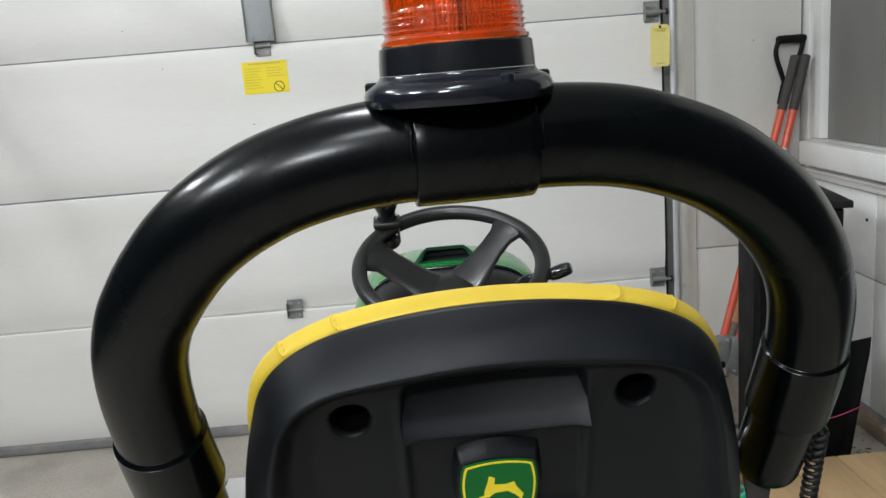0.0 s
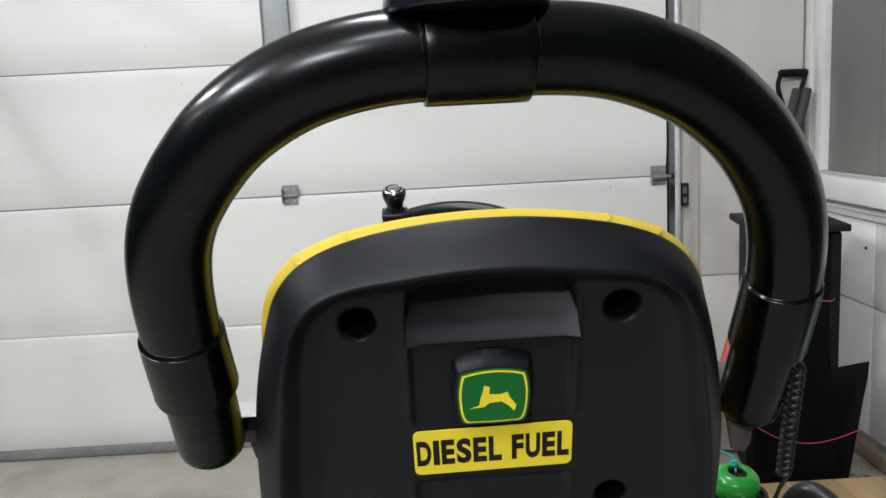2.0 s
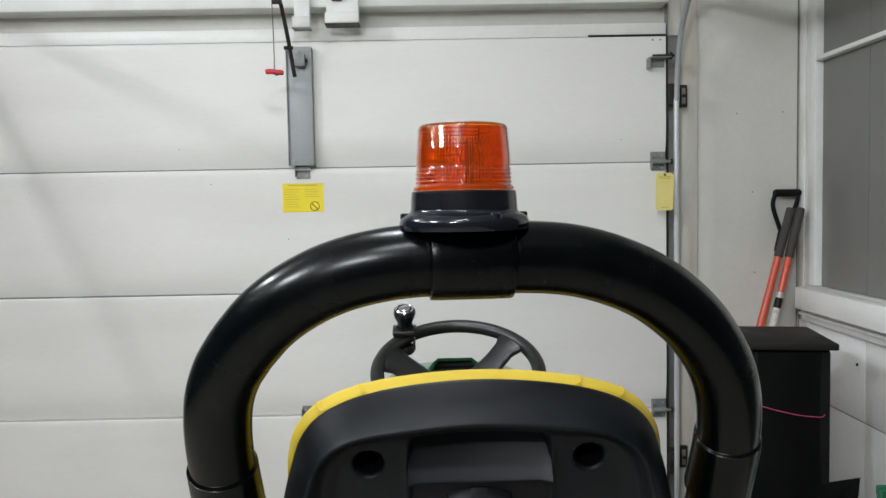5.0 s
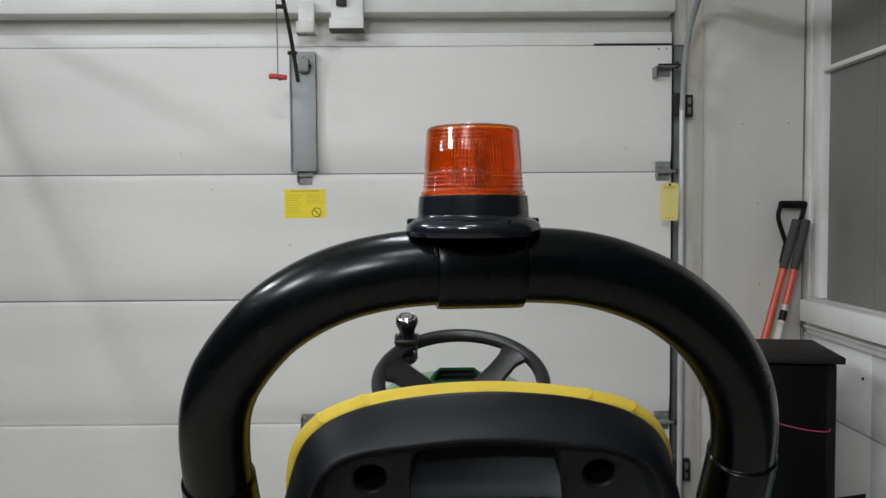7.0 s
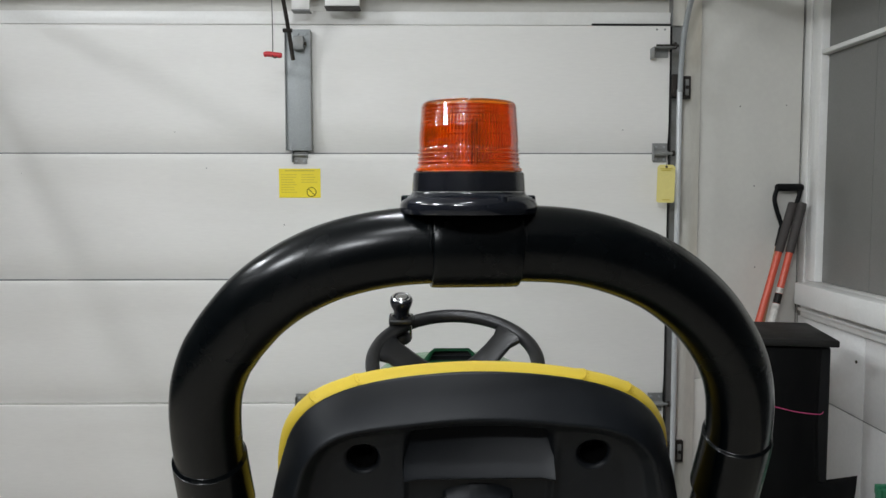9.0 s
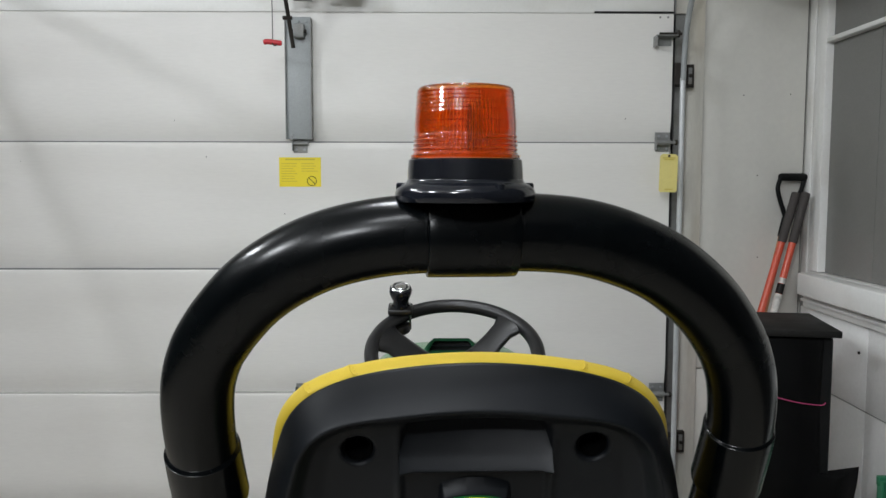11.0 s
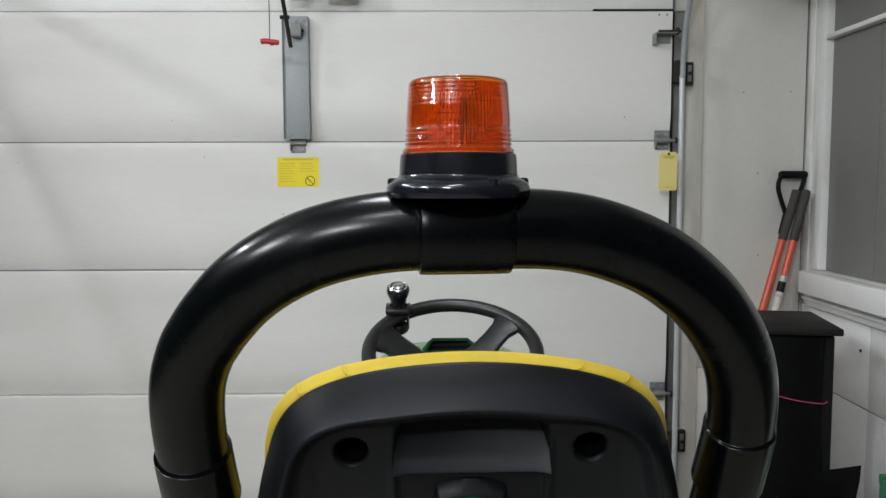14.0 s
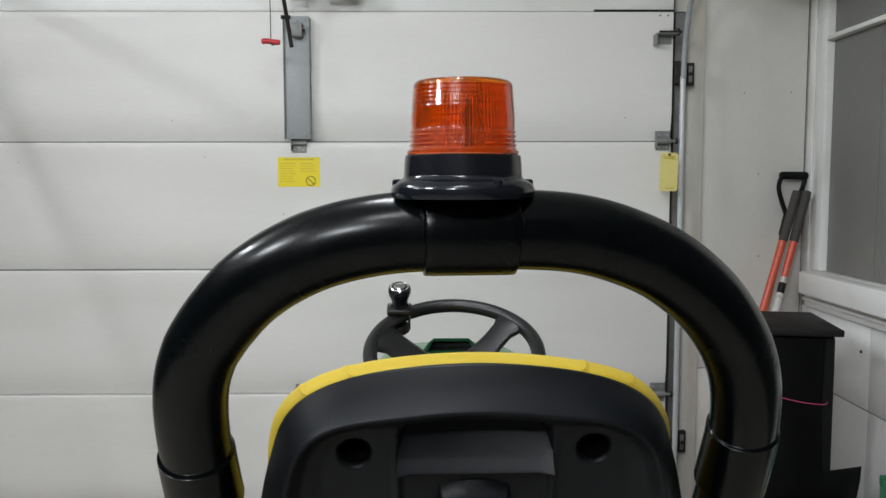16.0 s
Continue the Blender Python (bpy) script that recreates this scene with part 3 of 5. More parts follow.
part("front_lip", box(-0.167, -0.029, 3.185, 3.2145, 2.184, 2.228, 0.003), M["trim"], hang2)
part("lower_edge", box(-0.168, -0.028, 3.183, 3.2545, 2.177, 2.1835, 0.001, 1), M["dark_metal"], hang2)
part("latch", box(-0.140, -0.098, 3.195, 3.2145, 2.278, 2.305, 0.003), M["dark_metal"], hang2)
hose = thing("opener_arm", -0.29, 3.2, 2.045, "black steel opener arm angled down to the door", "opener arm")
part("arm_bar", tube(smooth_path([(-0.362, 2.72, 2.66), (-0.346, 2.98, 2.40), (-0.322, 3.14, 2.18), (-0.302, 3.222, 1.975)], 6), 0.0085, 10), M["dark_metal"], hose)
part("bolt_upper", rod((-0.36, 3.08, 2.245), (-0.322, 3.08, 2.245), 0.009, seg=8), M["dark_metal"], hose)
part("bolt_lower", rod((-0.335, 3.18, 2.085), (-0.298, 3.18, 2.085), 0.008, seg=8), M["dark_metal"], hose)
part("opener_rail", box(-0.40, -0.34, 0.2, 3.10, 2.63, 2.685, 0.004), M["zinc"], hose)
pull = thing("release_handle", -0.356, 3.08, 1.975, "red plastic emergency release handle on a thin cord", "release handle")
part("grip", tube(smooth_path([(-0.392, 3.08, 1.973), (-0.375, 3.08, 1.975), (-0.350, 3.08, 1.972), (-0.322, 3.08, 1.969)], 4), [0.008] + [0.0105] * 11 + [0.008], 12), M["red"], pull)
part("cord", tube(smooth_path([(-0.352, 3.08, 2.66), (-0.360, 3.08, 2.35), (-0.357, 3.08, 2.1), (-0.357, 3.08, 1.984)], 5), 0.0020, 8), M["cord"], pull)
part("knot", tube(smooth_path([(-0.357, 3.07, 1.968), (-0.348, 3.066, 1.958), (-0.338, 3.068, 1.962)], 5), 0.0025, 8), M["dark_metal"], pull)
tag = thing("hang_tag", 1.226, 3.215, 1.40, "yellow card tag hanging from the door roller", "tag")
card = slab([(-0.030, -0.078), (0.030, -0.078), (0.038, -0.072), (0.038, 0.068), (0.028, 0.078), (-0.028, 0.078), (-0.038, 0.068), (-0.038, -0.072)], 0, 0.0008, Matrix.Translation((1.226, 3.212, 1.474)) @ pose(0, 0, 0, 90, 1.2, 4))
cd = part("card", card, M["tag"], tag)
for dz, wdt in ((0.062, 0.05), (0.055, 0.04), (-0.066, 0.03)):
    part("print_bar", box(1.226 - wdt / 2, 1.226 + wdt / 2, 3.2085, 3.2092, 1.474 + dz - 0.0014, 1.474 + dz + 0.0014), M["faint_ink"], cd)
part("eyelet", rod((1.227, 3.2105, 1.544), (1.227, 3.2085, 1.544), 0.005, seg=14), M["dark_metal"], cd)
part("tie", tube(smooth_path([(1.227, 3.211, 1.545), (1.235, 3.23, 1.575), (1.245, 3.262, 1.595)], 5), 0.0012, 6), M["cord"], tag)

# side wall with window
WZ0, WY0, WY1 = 1.058, 2.528, 3.334
BLOCK_Y = 1.2
side = structure("wall_east", box(SIDE_X, SIDE_X + 0.14, BLOCK_Y, 3.62, 0, 0.962), M["reveal"], "white painted block side wall below the window", "wall")
# the unseen rear stretch is dark so the hoop reflects less
structure("wall_east_rear", box(SIDE_X, SIDE_X + 0.14, BACK_Y, BLOCK_Y - 0.002, 0, CEIL - 0.002), M["dark_wall"], "plain unseen side wall, dark to keep reflections low", "wall")
structure("wall_east_pier", box(SIDE_X, SIDE_X + 0.14, BLOCK_Y, WY0 - 0.002, 0.964, CEIL - 0.002), M["wall"], "white painted wall beside the window", "wall")
structure("wall_east_corner", box(SIDE_X, SIDE_X + 0.14, WY1 + 0.004, 3.55, 0.964, CEIL - 0.002), M["trim"], "white painted post in the corner of the garage", "wall")
structure("wall_east_lintel", box(SIDE_X, SIDE_X + 0.14, WY0 + 0.002, WY1, 2.52, CEIL - 0.002), M["wall"], "white wall above the side window", "wall")
part("corner_batten", box(SIDE_X - 0.009, SIDE_X - 0.001, 3.354, 3.4065, 0.99, CEIL - 0.01, 0.002), M["trim"], side)
part("corner_crack", box(SIDE_X - 0.0045, SIDE_X - 0.0006, 3.4075, 3.4125, 1.0, CEIL - 0.02), M["gap"], side, "dark crack in the corner")
# block courses, recessed joints between them
courses = [(0.085, 0.5775), (0.5825, 0.898)]
for z0, z1 in courses:
    y = 3.398
    for y0, y1 in ((2.8475, 3.398), (2.2975, 2.8425), (1.7475, 2.2925), (1.2025, 1.7425)):
        part("block", box(SIDE_X - 0.007, SIDE_X - 0.0005, y0, y1, z0, z1, 0.003), M["block"], side)
part("wall_nail", rod((SIDE_X - 0.011, 2.90, 0.794), (SIDE_X - 0.006, 2.90, 0.794), 0.006, seg=8), M["dark_metal"], side)
structure("baseboard", box(SIDE_X - 0.035, SIDE_X - 0.0005, BLOCK_Y, 3.40, 0.001, 0.062, 0.006), M["old_wood"], "dirty brown wooden sill plate at the foot of the wall", "baseboard")
win = thing("window_1", SIDE_X, 2.3, WZ0, "white framed side window covered in dull grey film", "window", kind="structure")
part("sill", box(SIDE_X - 0.085, SIDE_X - 0.0155, WY0 - 0.066, 3.272, 0.966, WZ0, 0.006), M["trim"], win, "thick white painted wooden sill with chipped edge")
part("sill_bed", box(SIDE_X - 0.015, SIDE_X + 0.06, WY0 + 0.002, WY1 - 0.002, 0.966, WZ0, 0.003), M["trim"], win)
part("apron", box(SIDE_X - 0.030, SIDE_X - 0.002, WY0 - 0.05, 3.33, 0.904, 0.962, 0.004), M["trim"], win)
part("apron_bead", box(SIDE_X - 0.042, SIDE_X - 0.0305, WY0 - 0.05, 3.33, 0.930, 0.943, 0.003), M["trim"], win)
part("frame_side", box(SIDE_X - 0.004, SIDE_X + 0.06, WY1 - 0.070, WY1 + 0.0, WZ0 + 0.002, 2.52, 0.004), M["trim"], win)
part("frame_side", box(SIDE_X - 0.016, SIDE_X + 0.06, WY0 - 0.058, WY0 + 0.008, WZ0 + 0.002, 2.52, 0.004), M["trim"], win)
part("mid_rail", box(SIDE_X - 0.006, SIDE_X + 0.05, WY0 + 0.010, WY1 - 0.072, 2.011, 2.030, 0.003), M["trim"], win)
part("top_rail", box(SIDE_X - 0.014, SIDE_X + 0.06, WY0 + 0.010, WY1 - 0.072, 2.45, 2.52, 0.003), M["trim"], win)
for z0, z1 in ((WZ0 + 0.002, 2.0105), (2.0305, 2.4495)):
    for y0, y1 in ((2.9015, WY1 - 0.0715), (WY0 + 0.0085, 2.8985)):
        part("pane", box(SIDE_X + 0.028, SIDE_X + 0.034, y0, y1, z0, z1), M["screen"], win, "dull grey film pane")
part("backing", box(SIDE_X + 0.062, SIDE_X + 0.09, WY0 + 0.002, WY1 - 0.002, WZ0 + 0.002, 2.518), M["screen"], win)

# housings for the unseen ceiling strip lights
for place, aim, watts in LAMPS:
    lx, ly, lz = place
    f = thing("strip_fixture", lx, ly, CEIL - 0.05, "unseen white ceiling strip light, tilted to steer its light", "ceiling light", "ceiling strip lights")
    turn = strip_pose(place, aim)
    half = STRIP / 2
    part("housing", box(-half - 0.03, half + 0.03, -0.065, 0.065, 0.012, 0.05, 0.006, m=turn), M["steel_fixture"], f)
    for dx in (-half - 0.025, half + 0.015):
        part("end_cap", box(dx, dx + 0.012, -0.062, 0.062, -0.012, 0.0115, 0.002, m=turn), M["steel_fixture"], f)
    for dx in (-half * 0.7, half * 0.7):
        p = turn @ Vector((dx, 0, 0.045))
        part("stem", rod(p, (p.x, p.y, CEIL - 0.001), 0.008, seg=10), M["steel_fixture"], f)

# ---- lawn tractor ----
SEAT = basis((0.3015, 0.6860, 1.180), 17.0, 1.5)
HALF = [(0.0, 0.081), (0.05, 0.0785), (0.1, 0.071), (0.14, 0.0585), (0.168, 0.041), (0.186, 0.018), (0.197, -0.012), (0.209, -0.055), (0.219, -0.105),
        (0.226, -0.165), (0.229, -0.23), (0.222, -0.28), (0.2, -0.315), (0.15, -0.335), (0.08, -0.342), (0.0, -0.344)]
OUT = [(x + 0.003 + 0.0045 * step(0.0, 0.2, -y), y) for x, y in HALF] + [(-x + 0.003 + 0.0022 * step(0.0, 0.2, -y), y) for x, y in HALF[-2:0:-1]]
OUTLINE = smooth_path([(x, y, 0) for x, y in OUT], 14, closed=True)
MID = Vector((0.003, -0.125, 0))


def back_relief(x, y, s):
    """Height of the moulded seat back at (x, y), s metres in from its edge."""
    s *= 1 + 0.26 * step(0.07, 0.15, abs(x - 0.003)) * step(-0.10, -0.01, y)
    if s < 0.026:
        t = s / 0.026
        h = -0.024 + 0.043 * (0.55 * t + 0.45 * math.sin(t * math.pi / 2))
    else:
        h = 0.019 - 0.013 * step(0.027, 0.046, s) - 0.006 * step(0.038, 0.068, s)
    h += 0.0011 * math.exp(-((s - 0.0265) / 0.0052) ** 2)
    inner = step(0.045, 0.060, s)
    ax = abs(x - 0.003)
    column = (1 - step(0.0675, 0.0755, ax)) * inner
    flat = step(-0.185, -0.175, y) * (1 - step(-0.115, -0.105, y))
    groove = math.exp(-((ax - 0.0755) / 0.004) ** 2) * inner * (1 - step(0.0, 0.03, y)) * (1 - flat)
    h += 0.0022 * groove
    # hollow above the ledge and the sloping ledge itself
    hollow = max(0.0, min(1.0, (0.0745 - ax - 0.06 * max(0.0, y)) / 0.0165)) * step(-0.0150, -0.0080, y) * step(0.040, 0.054, s)
    ledge = -0.0290
    h = h * (1 - hollow) + (ledge if y < 0.030 else h + (ledge - h) * (1 - step(0.030, 0.058, y))) * hollow
    h -= 0.003 * column * (1 - hollow) * (1 - 0.8 * flat)
    for hx, hy in ((-0.112, -0.001), (0.117, 0.001), (-0.112, -0.213), (0.119, -0.213)):
        d = math.hypot(x - hx, y - hy)
        if d < 0.024:
            h -= 0.052 * (1 - step(0.0128, 0.0150, d)) + 0.0030 * (1 - step(0.0148, 0.0185, d))
    return h


tractor = thing("lawn_tractor", 0.305, 1.4, 0, "green and yellow diesel lawn tractor seen from behind", "lawn tractor")


def inset_table():
    """Distance in from the edge along each spoke of the outline."""
    n, out = len(OUTLINE), []
    for i, p in enumerate(OUTLINE):
        t = (OUTLINE[(i + 1) % n] - OUTLINE[i - 1]).normalized()
        out.append(abs((p - MID).cross(t).z))
    return out


def seat_shell():
    bm, rows, n, depth = bmesh.new(), [], len(OUTLINE), inset_table()
    radial = 165
    for j in range(radial):
        f = 1 - (j / radial) ** 1.0
        row = []
        for i, p in enumerate(OUTLINE):
            q = MID + (p - MID) * f
            s = (1 - f) * depth[i]
            row.append(bm.verts.new((q.x, q.y, back_relief(q.x, q.y, s))))
        rows.append(row)
    centre = bm.verts.new((MID.x, MID.y, back_relief(MID.x, MID.y, 1)))
    lip = [bm.verts.new((MID.x + (p.x - MID.x) * 0.992, MID.y + (p.y - MID.y) * 0.985, -0.030)) for p in OUTLINE]
    back = [bm.verts.new((MID.x + (p.x - MID.x) * 0.96, MID.y + (p.y - MID.y) * 0.95, -0.033)) for p in OUTLINE]
    for a, b in [(back, lip), (lip, rows[0])] + list(zip(rows, rows[1:])):
        for i in range(n):
            bm.faces.new((a[i], a[(i + 1) % n], b[(i + 1) % n], b[i]))
    for i in range(n):
        bm.faces.new((rows[-1][i], rows[-1][(i + 1) % n], centre))
    bm.faces.new(back[::-1])
    bm.transform(SEAT)
    return bm


seat_back = part("seat_back", seat_shell(), M["plastic"], tractor, "black moulded plastic seat back shell", smooth=60)
# black cups paint the depth shade into the four holes
for hx, hy in ((-0.112, -0.001), (0.117, 0.001), (-0.112, -0.213), (0.119, -0.213)):
    part("screw_recess", turned([(0.0, -0.046), (0.0126, -0.046), (0.0130, -0.0040), (0.0138, -0.0034), (0.0146, -0.0060), (0.0146, -0.046)], (hx, hy, 0), 32, m=SEAT), M["recess"], seat_back, "screw recess with a black lining for its shade")


PAD = [(0.96, -0.006, -0.0355), (1.0, -0.0060, -0.0375), (1.026, -0.0066, -0.043), (1.046, -0.0079, -0.052), (1.053, -0.0102, -0.064), (1.045, -0.0175, -0.077), (1.0, -0.036, -0.090),
       (0.95, -0.056, -0.098), (0.80, -0.07, -0.100), (0.40, -0.09, -0.098)]


def pad_point(p, fx, dy):
    lift = step(-0.16, 0.02, p.y)
    fx = 1 + (fx - 1) * step(-0.09, 0.005, p.y) - 0.02 * (1 - step(-0.09, 0.005, p.y)) if fx > 0.9 else fx
    return Vector((MID.x + (p.x - MID.x) * fx, p.y + dy * lift if fx > 0.9 else MID.y + (p.y - MID.y) * fx, 0))


def pad_dip(p):
    """A low ridge at each seam and a fuller pad at one shoulder."""
    ridge = sum(math.exp(-((p.x - sx) / 0.0035) ** 2) for sx in (-0.116, 0.108)) * 0.0013 + sum(math.exp(-((p.x - sx) / 0.003) ** 2) for sx in (-0.160, 0.154)) * 0.0009
    return (-0.0016 * step(0.100, 0.150, p.x) - ridge) * step(-0.03, 0.01, p.y)


def cushion():
    bm, rows, n = bmesh.new(), [], len(OUTLINE)
    for fx, dy, h in PAD:
        row = []
        for p in OUTLINE:
            q = pad_point(p, fx, dy)
            q = q - (q - MID).normalized() * pad_dip(p)
            row.append(bm.verts.new((q.x, q.y, h)))
        rows.append(row)
    for a, b in zip(rows, rows[1:]):
        for i in range(n):
            bm.faces.new((a[i], a[(i + 1) % n], b[(i + 1) % n], b[i]))
    bm.faces.new(rows[-1])
    bm.faces.new(rows[0][::-1])
    bm.transform(SEAT)
    return bm


pad = part("cushion", cushion(), M["vinyl"], tractor, "yellow vinyl backrest cushion with stitched seams", smooth=60)


def edge_point(x, row, out=0.0001):
    """The point of the cushion's upper edge at x, on one of its profile rows."""
    fx, dy, h = PAD[row]
    p = min((q for q in OUTLINE if q.y > -0.02), key=lambda q: abs(q.x - x))
    q = pad_point(p, fx, dy)
    return SEAT @ (q + (q - MID).normalized() * (out - pad_dip(p)) + Vector((0, 0, h)))


for sx in (-0.116, -0.160, 0.108, 0.154):
    part("seam", tube(smooth_path([edge_point(sx, k) for k in (1, 2, 3, 4)], 4), 0.0006, 8), M["vinyl"], pad, "stitched seam in the yellow vinyl")
    for k in (1, 2, 3):
        a, b = edge_point(sx + 0.004, k), edge_point(sx + 0.004, k + 1)
        part("stitch", rod(a, a + (b - a) * 0.35, 0.0005, seg=5), M["thread"], pad)
wedge = bmesh.new()
section = [(0.0420, -0.0330), (0.0410, -0.0270), (0.0290, -0.0240), (0.0150, -0.0170), (0.0020, -0.0080), (-0.0085, 0.0020), (-0.0155, 0.0108), (-0.0176, 0.0122), (-0.0195, 0.0112), (-0.0235, -0.0040), (-0.0235, -0.0330)]


def ledge_end(x, y, h):
    """The ledge rises into a slanted cheek at both ends and drops away beyond it."""
    f = (abs(x) - 0.0600) / 0.0140
    return h + (0.0045 + 0.006 * step(-0.012, 0.03, y)) * max(0.0, min(1.0, f)) * (1 if h > -0.032 else 0) - (0.03 if abs(x) > 0.0750 else 0.0)


rows = [[wedge.verts.new(SEAT @ Vector((x + 0.003 + (0.02 if x > 0 else -0.02) * max(0.0, -y) * 1.2, y, ledge_end(x, y, h)))) for y, h in section] for x in (-0.0770, -0.0740, -0.0600, 0.0, 0.0600, 0.0740, 0.0770)]
for a, b in zip(rows, rows[1:]):
    for i in range(len(section)):
        k = (i + 1) % len(section)
        wedge.faces.new((a[i], a[k], b[k], b[i]))
wedge.faces.new(rows[0][::-1])
wedge.faces.new(rows[-1])
part("handle_ledge", wedge, M["plastic"], seat_back, "moulded ledge on the seat back", smooth=50)
# badge bezel, badge and fuel label
SM = SEAT @ Matrix.Translation((0.0030, -0.0775, -0.0025)) @ Matrix.Diagonal((0.995, 1.01, 1, 1))
shield = [(-0.0285, -0.026), (-0.015, -0.0292), (0.015, -0.0292), (0.0285, -0.026), (0.0325, 0.0), (0.0300, 0.0215), (0.0255, 0.0252), (0.013, 0.0278), (0.0, 0.0286), (-0.013, 0.0278), (-0.0255, 0.0252), (-0.0300, 0.0215), (-0.0325, 0.0)]
sh = [(p.x, p.y) for p in smooth_path([(x, y, 0) for x, y in shield], 6, closed=True)]


def visor(rim):
    """A raised bezel: a steep foot all round and a broad sloping hood over the badge."""
    bm, rows = bmesh.new(), []
    for grow, drop, hood, h in ((1.20, 0.003, 0.0125, -0.004), (1.17, 0.002, 0.0115, 0.0005), (1.07, 0.001, 0.0012, 0.0112), (1.04, 0.0, 0.0, 0.0120)):
        rows.append([bm.verts.new(SM @ Vector((x * grow, y * (1.0 + 0.4 * (grow - 1)) + hood * step(0.008, 0.024, y) * (1 - 300 * x * x) - drop * step(0.0, 0.02, -y), h))) for x, y in rim])
    n = len(rim)
    for a, b in zip(rows, rows[1:]):
        for i in range(n):
            bm.faces.new((a[i], a[(i + 1) % n], b[(i + 1) % n], b[i]))
    bm.faces.new(rows[0][::-1])
    bm.faces.new(rows[-1])
    return bm


bezel = part("badge_bezel", visor(sh), M["plastic"], tractor, smooth=30)
part("badge_edge", slab(sh, 0.0121, 0.0129, SM), M["badge_green"], bezel, "green badge plate")
part("badge_line", slab([(x * 0.945, y * 0.945) for x, y in sh], 0.0130, 0.0134, SM), M["yellow"], bezel, "yellow badge border line")
part("badge_field", slab([(x * 0.885, y * 0.885) for x, y in sh], 0.0135, 0.0138, SM), M["badge_green"], bezel, "green badge field")
# plain leaping shape in yellow
leap = [(-0.0215, -0.0115), (-0.013, -0.0085), (-0.0125, -0.0035), (-0.0095, 0.0065), (-0.0085, 0.0125), (-0.0035, 0.0105), (-0.004, 0.003), (0.006, 0.0022),
        (0.0125, 0.0045), (0.0145, -0.0015), (0.0205, -0.0105), (0.0185, -0.0165), (0.0135, -0.0105), (0.007, -0.0055), (-0.004, -0.0065), (-0.0085, -0.0105)]
part("badge_figure", slab(leap, 0.0139, 0.0142, SM), M["yellow"], bezel, "plain yellow shape on the badge")
LM = SEAT @ Matrix.Translation((0.0035, -0.1440, 0.0004)) @ pose(0, 0, 0, 0, 0, 0.6)
label = part("fuel_label", slab(rounded(0.1485, 0.0510, 0.0062), 0, 0.0009, LM), M["yellow"], tractor, "yellow fuel label with bold black capitals")
words = bmesh.new()
spot = -0.0716
for ch, wide in (("D", 0.0134), ("I", 0.0058), ("E", 0.0124), ("S", 0.0136), ("E", 0.0126), ("L", 0.0122), (" ", 0.0057), ("F", 0.0112), ("U", 0.0136), ("E", 0.0124), ("L", 0.0112)):
    if ch != " ":
        lettering(ch, 0.0288, wide, LM @ Matrix.Translation((spot + wide / 2, -0.0003, 0.0009)), 0.0003, 0.042 if ch != "I" else 0.0, words)
    spot += wide + 0.0019
part("letters", words, M["ink"], label, "black lettering reading DIESEL FUEL")
# seat base, hinge brackets and rear deck
part("seat_pan", box(0.12, 0.48, 0.86, 1.34, 0.60, 0.74, 0.05, 5), M["vinyl"], tractor, "yellow vinyl seat cushion")
part("seat_pan_shell", box(0.085, 0.515, 0.84, 1.33, 0.55, 0.62, 0.02, 3), M["plastic"], tractor)
part("seat_bracket", box(0.085, 0.100, 0.82, 0.98, 0.60, 1.02, 0.006), M["hoop"], tractor, "black steel seat bracket")
part("seat_bracket", box(0.520, 0.535, 0.90, 1.00, 0.60, 0.90, 0.006), M["hoop"], tractor, "black steel seat bracket")
part("seat_riser", box(0.10, 0.50, 0.80, 1.30, 0.40, 0.56, 0.02), M["plastic"], tractor)


def fender(sign):
    """A rounded rear fender with a flat inner wall."""
    bm, rows = bmesh.new(), []
    cx = 0.305
    x0, x1 = cx + sign * 0.235, cx + sign * 0.52
    prof = [(0.78, 0.30), (0.80, 0.46), (0.87, 0.56), (0.96, 0.595), (1.10, 0.60), (1.26, 0.595), (1.38, 0.56), (1.46, 0.46), (1.50, 0.36)]
    path = smooth_path([(0, y, z) for y, z in prof], 6)
    for f, drop in ((0.0, 0.30), (0.0, 0.02), (0.06, 0.004), (0.2, 0.0), (0.75, 0.0), (0.93, 0.012), (1.0, 0.05)):
        rows.append([bm.verts.new((x0 + (x1 - x0) * f, p.y, max(0.28, p.z - drop))) for p in path])
    for a, b in zip(rows, rows[1:]):
        for i in range(len(path) - 1):
            bm.faces.new((a[i], a[i + 1], b[i + 1], b[i]))
    bmesh.ops.solidify(bm, geom=bm.faces[:], thickness=0.004)
    return part("rear_fender", bm, M["green"], tractor, "green rear fender", smooth=50)


fender(-1)
fender(1)
part("foot_deck", box(-0.18, 0.79, 1.30, 1.95, 0.30, 0.335, 0.01), M["plastic"], tractor)
part("chassis", box(0.14, 0.47, 0.70, 2.75, 0.26, 0.42, 0.02), M["plastic"], tractor)


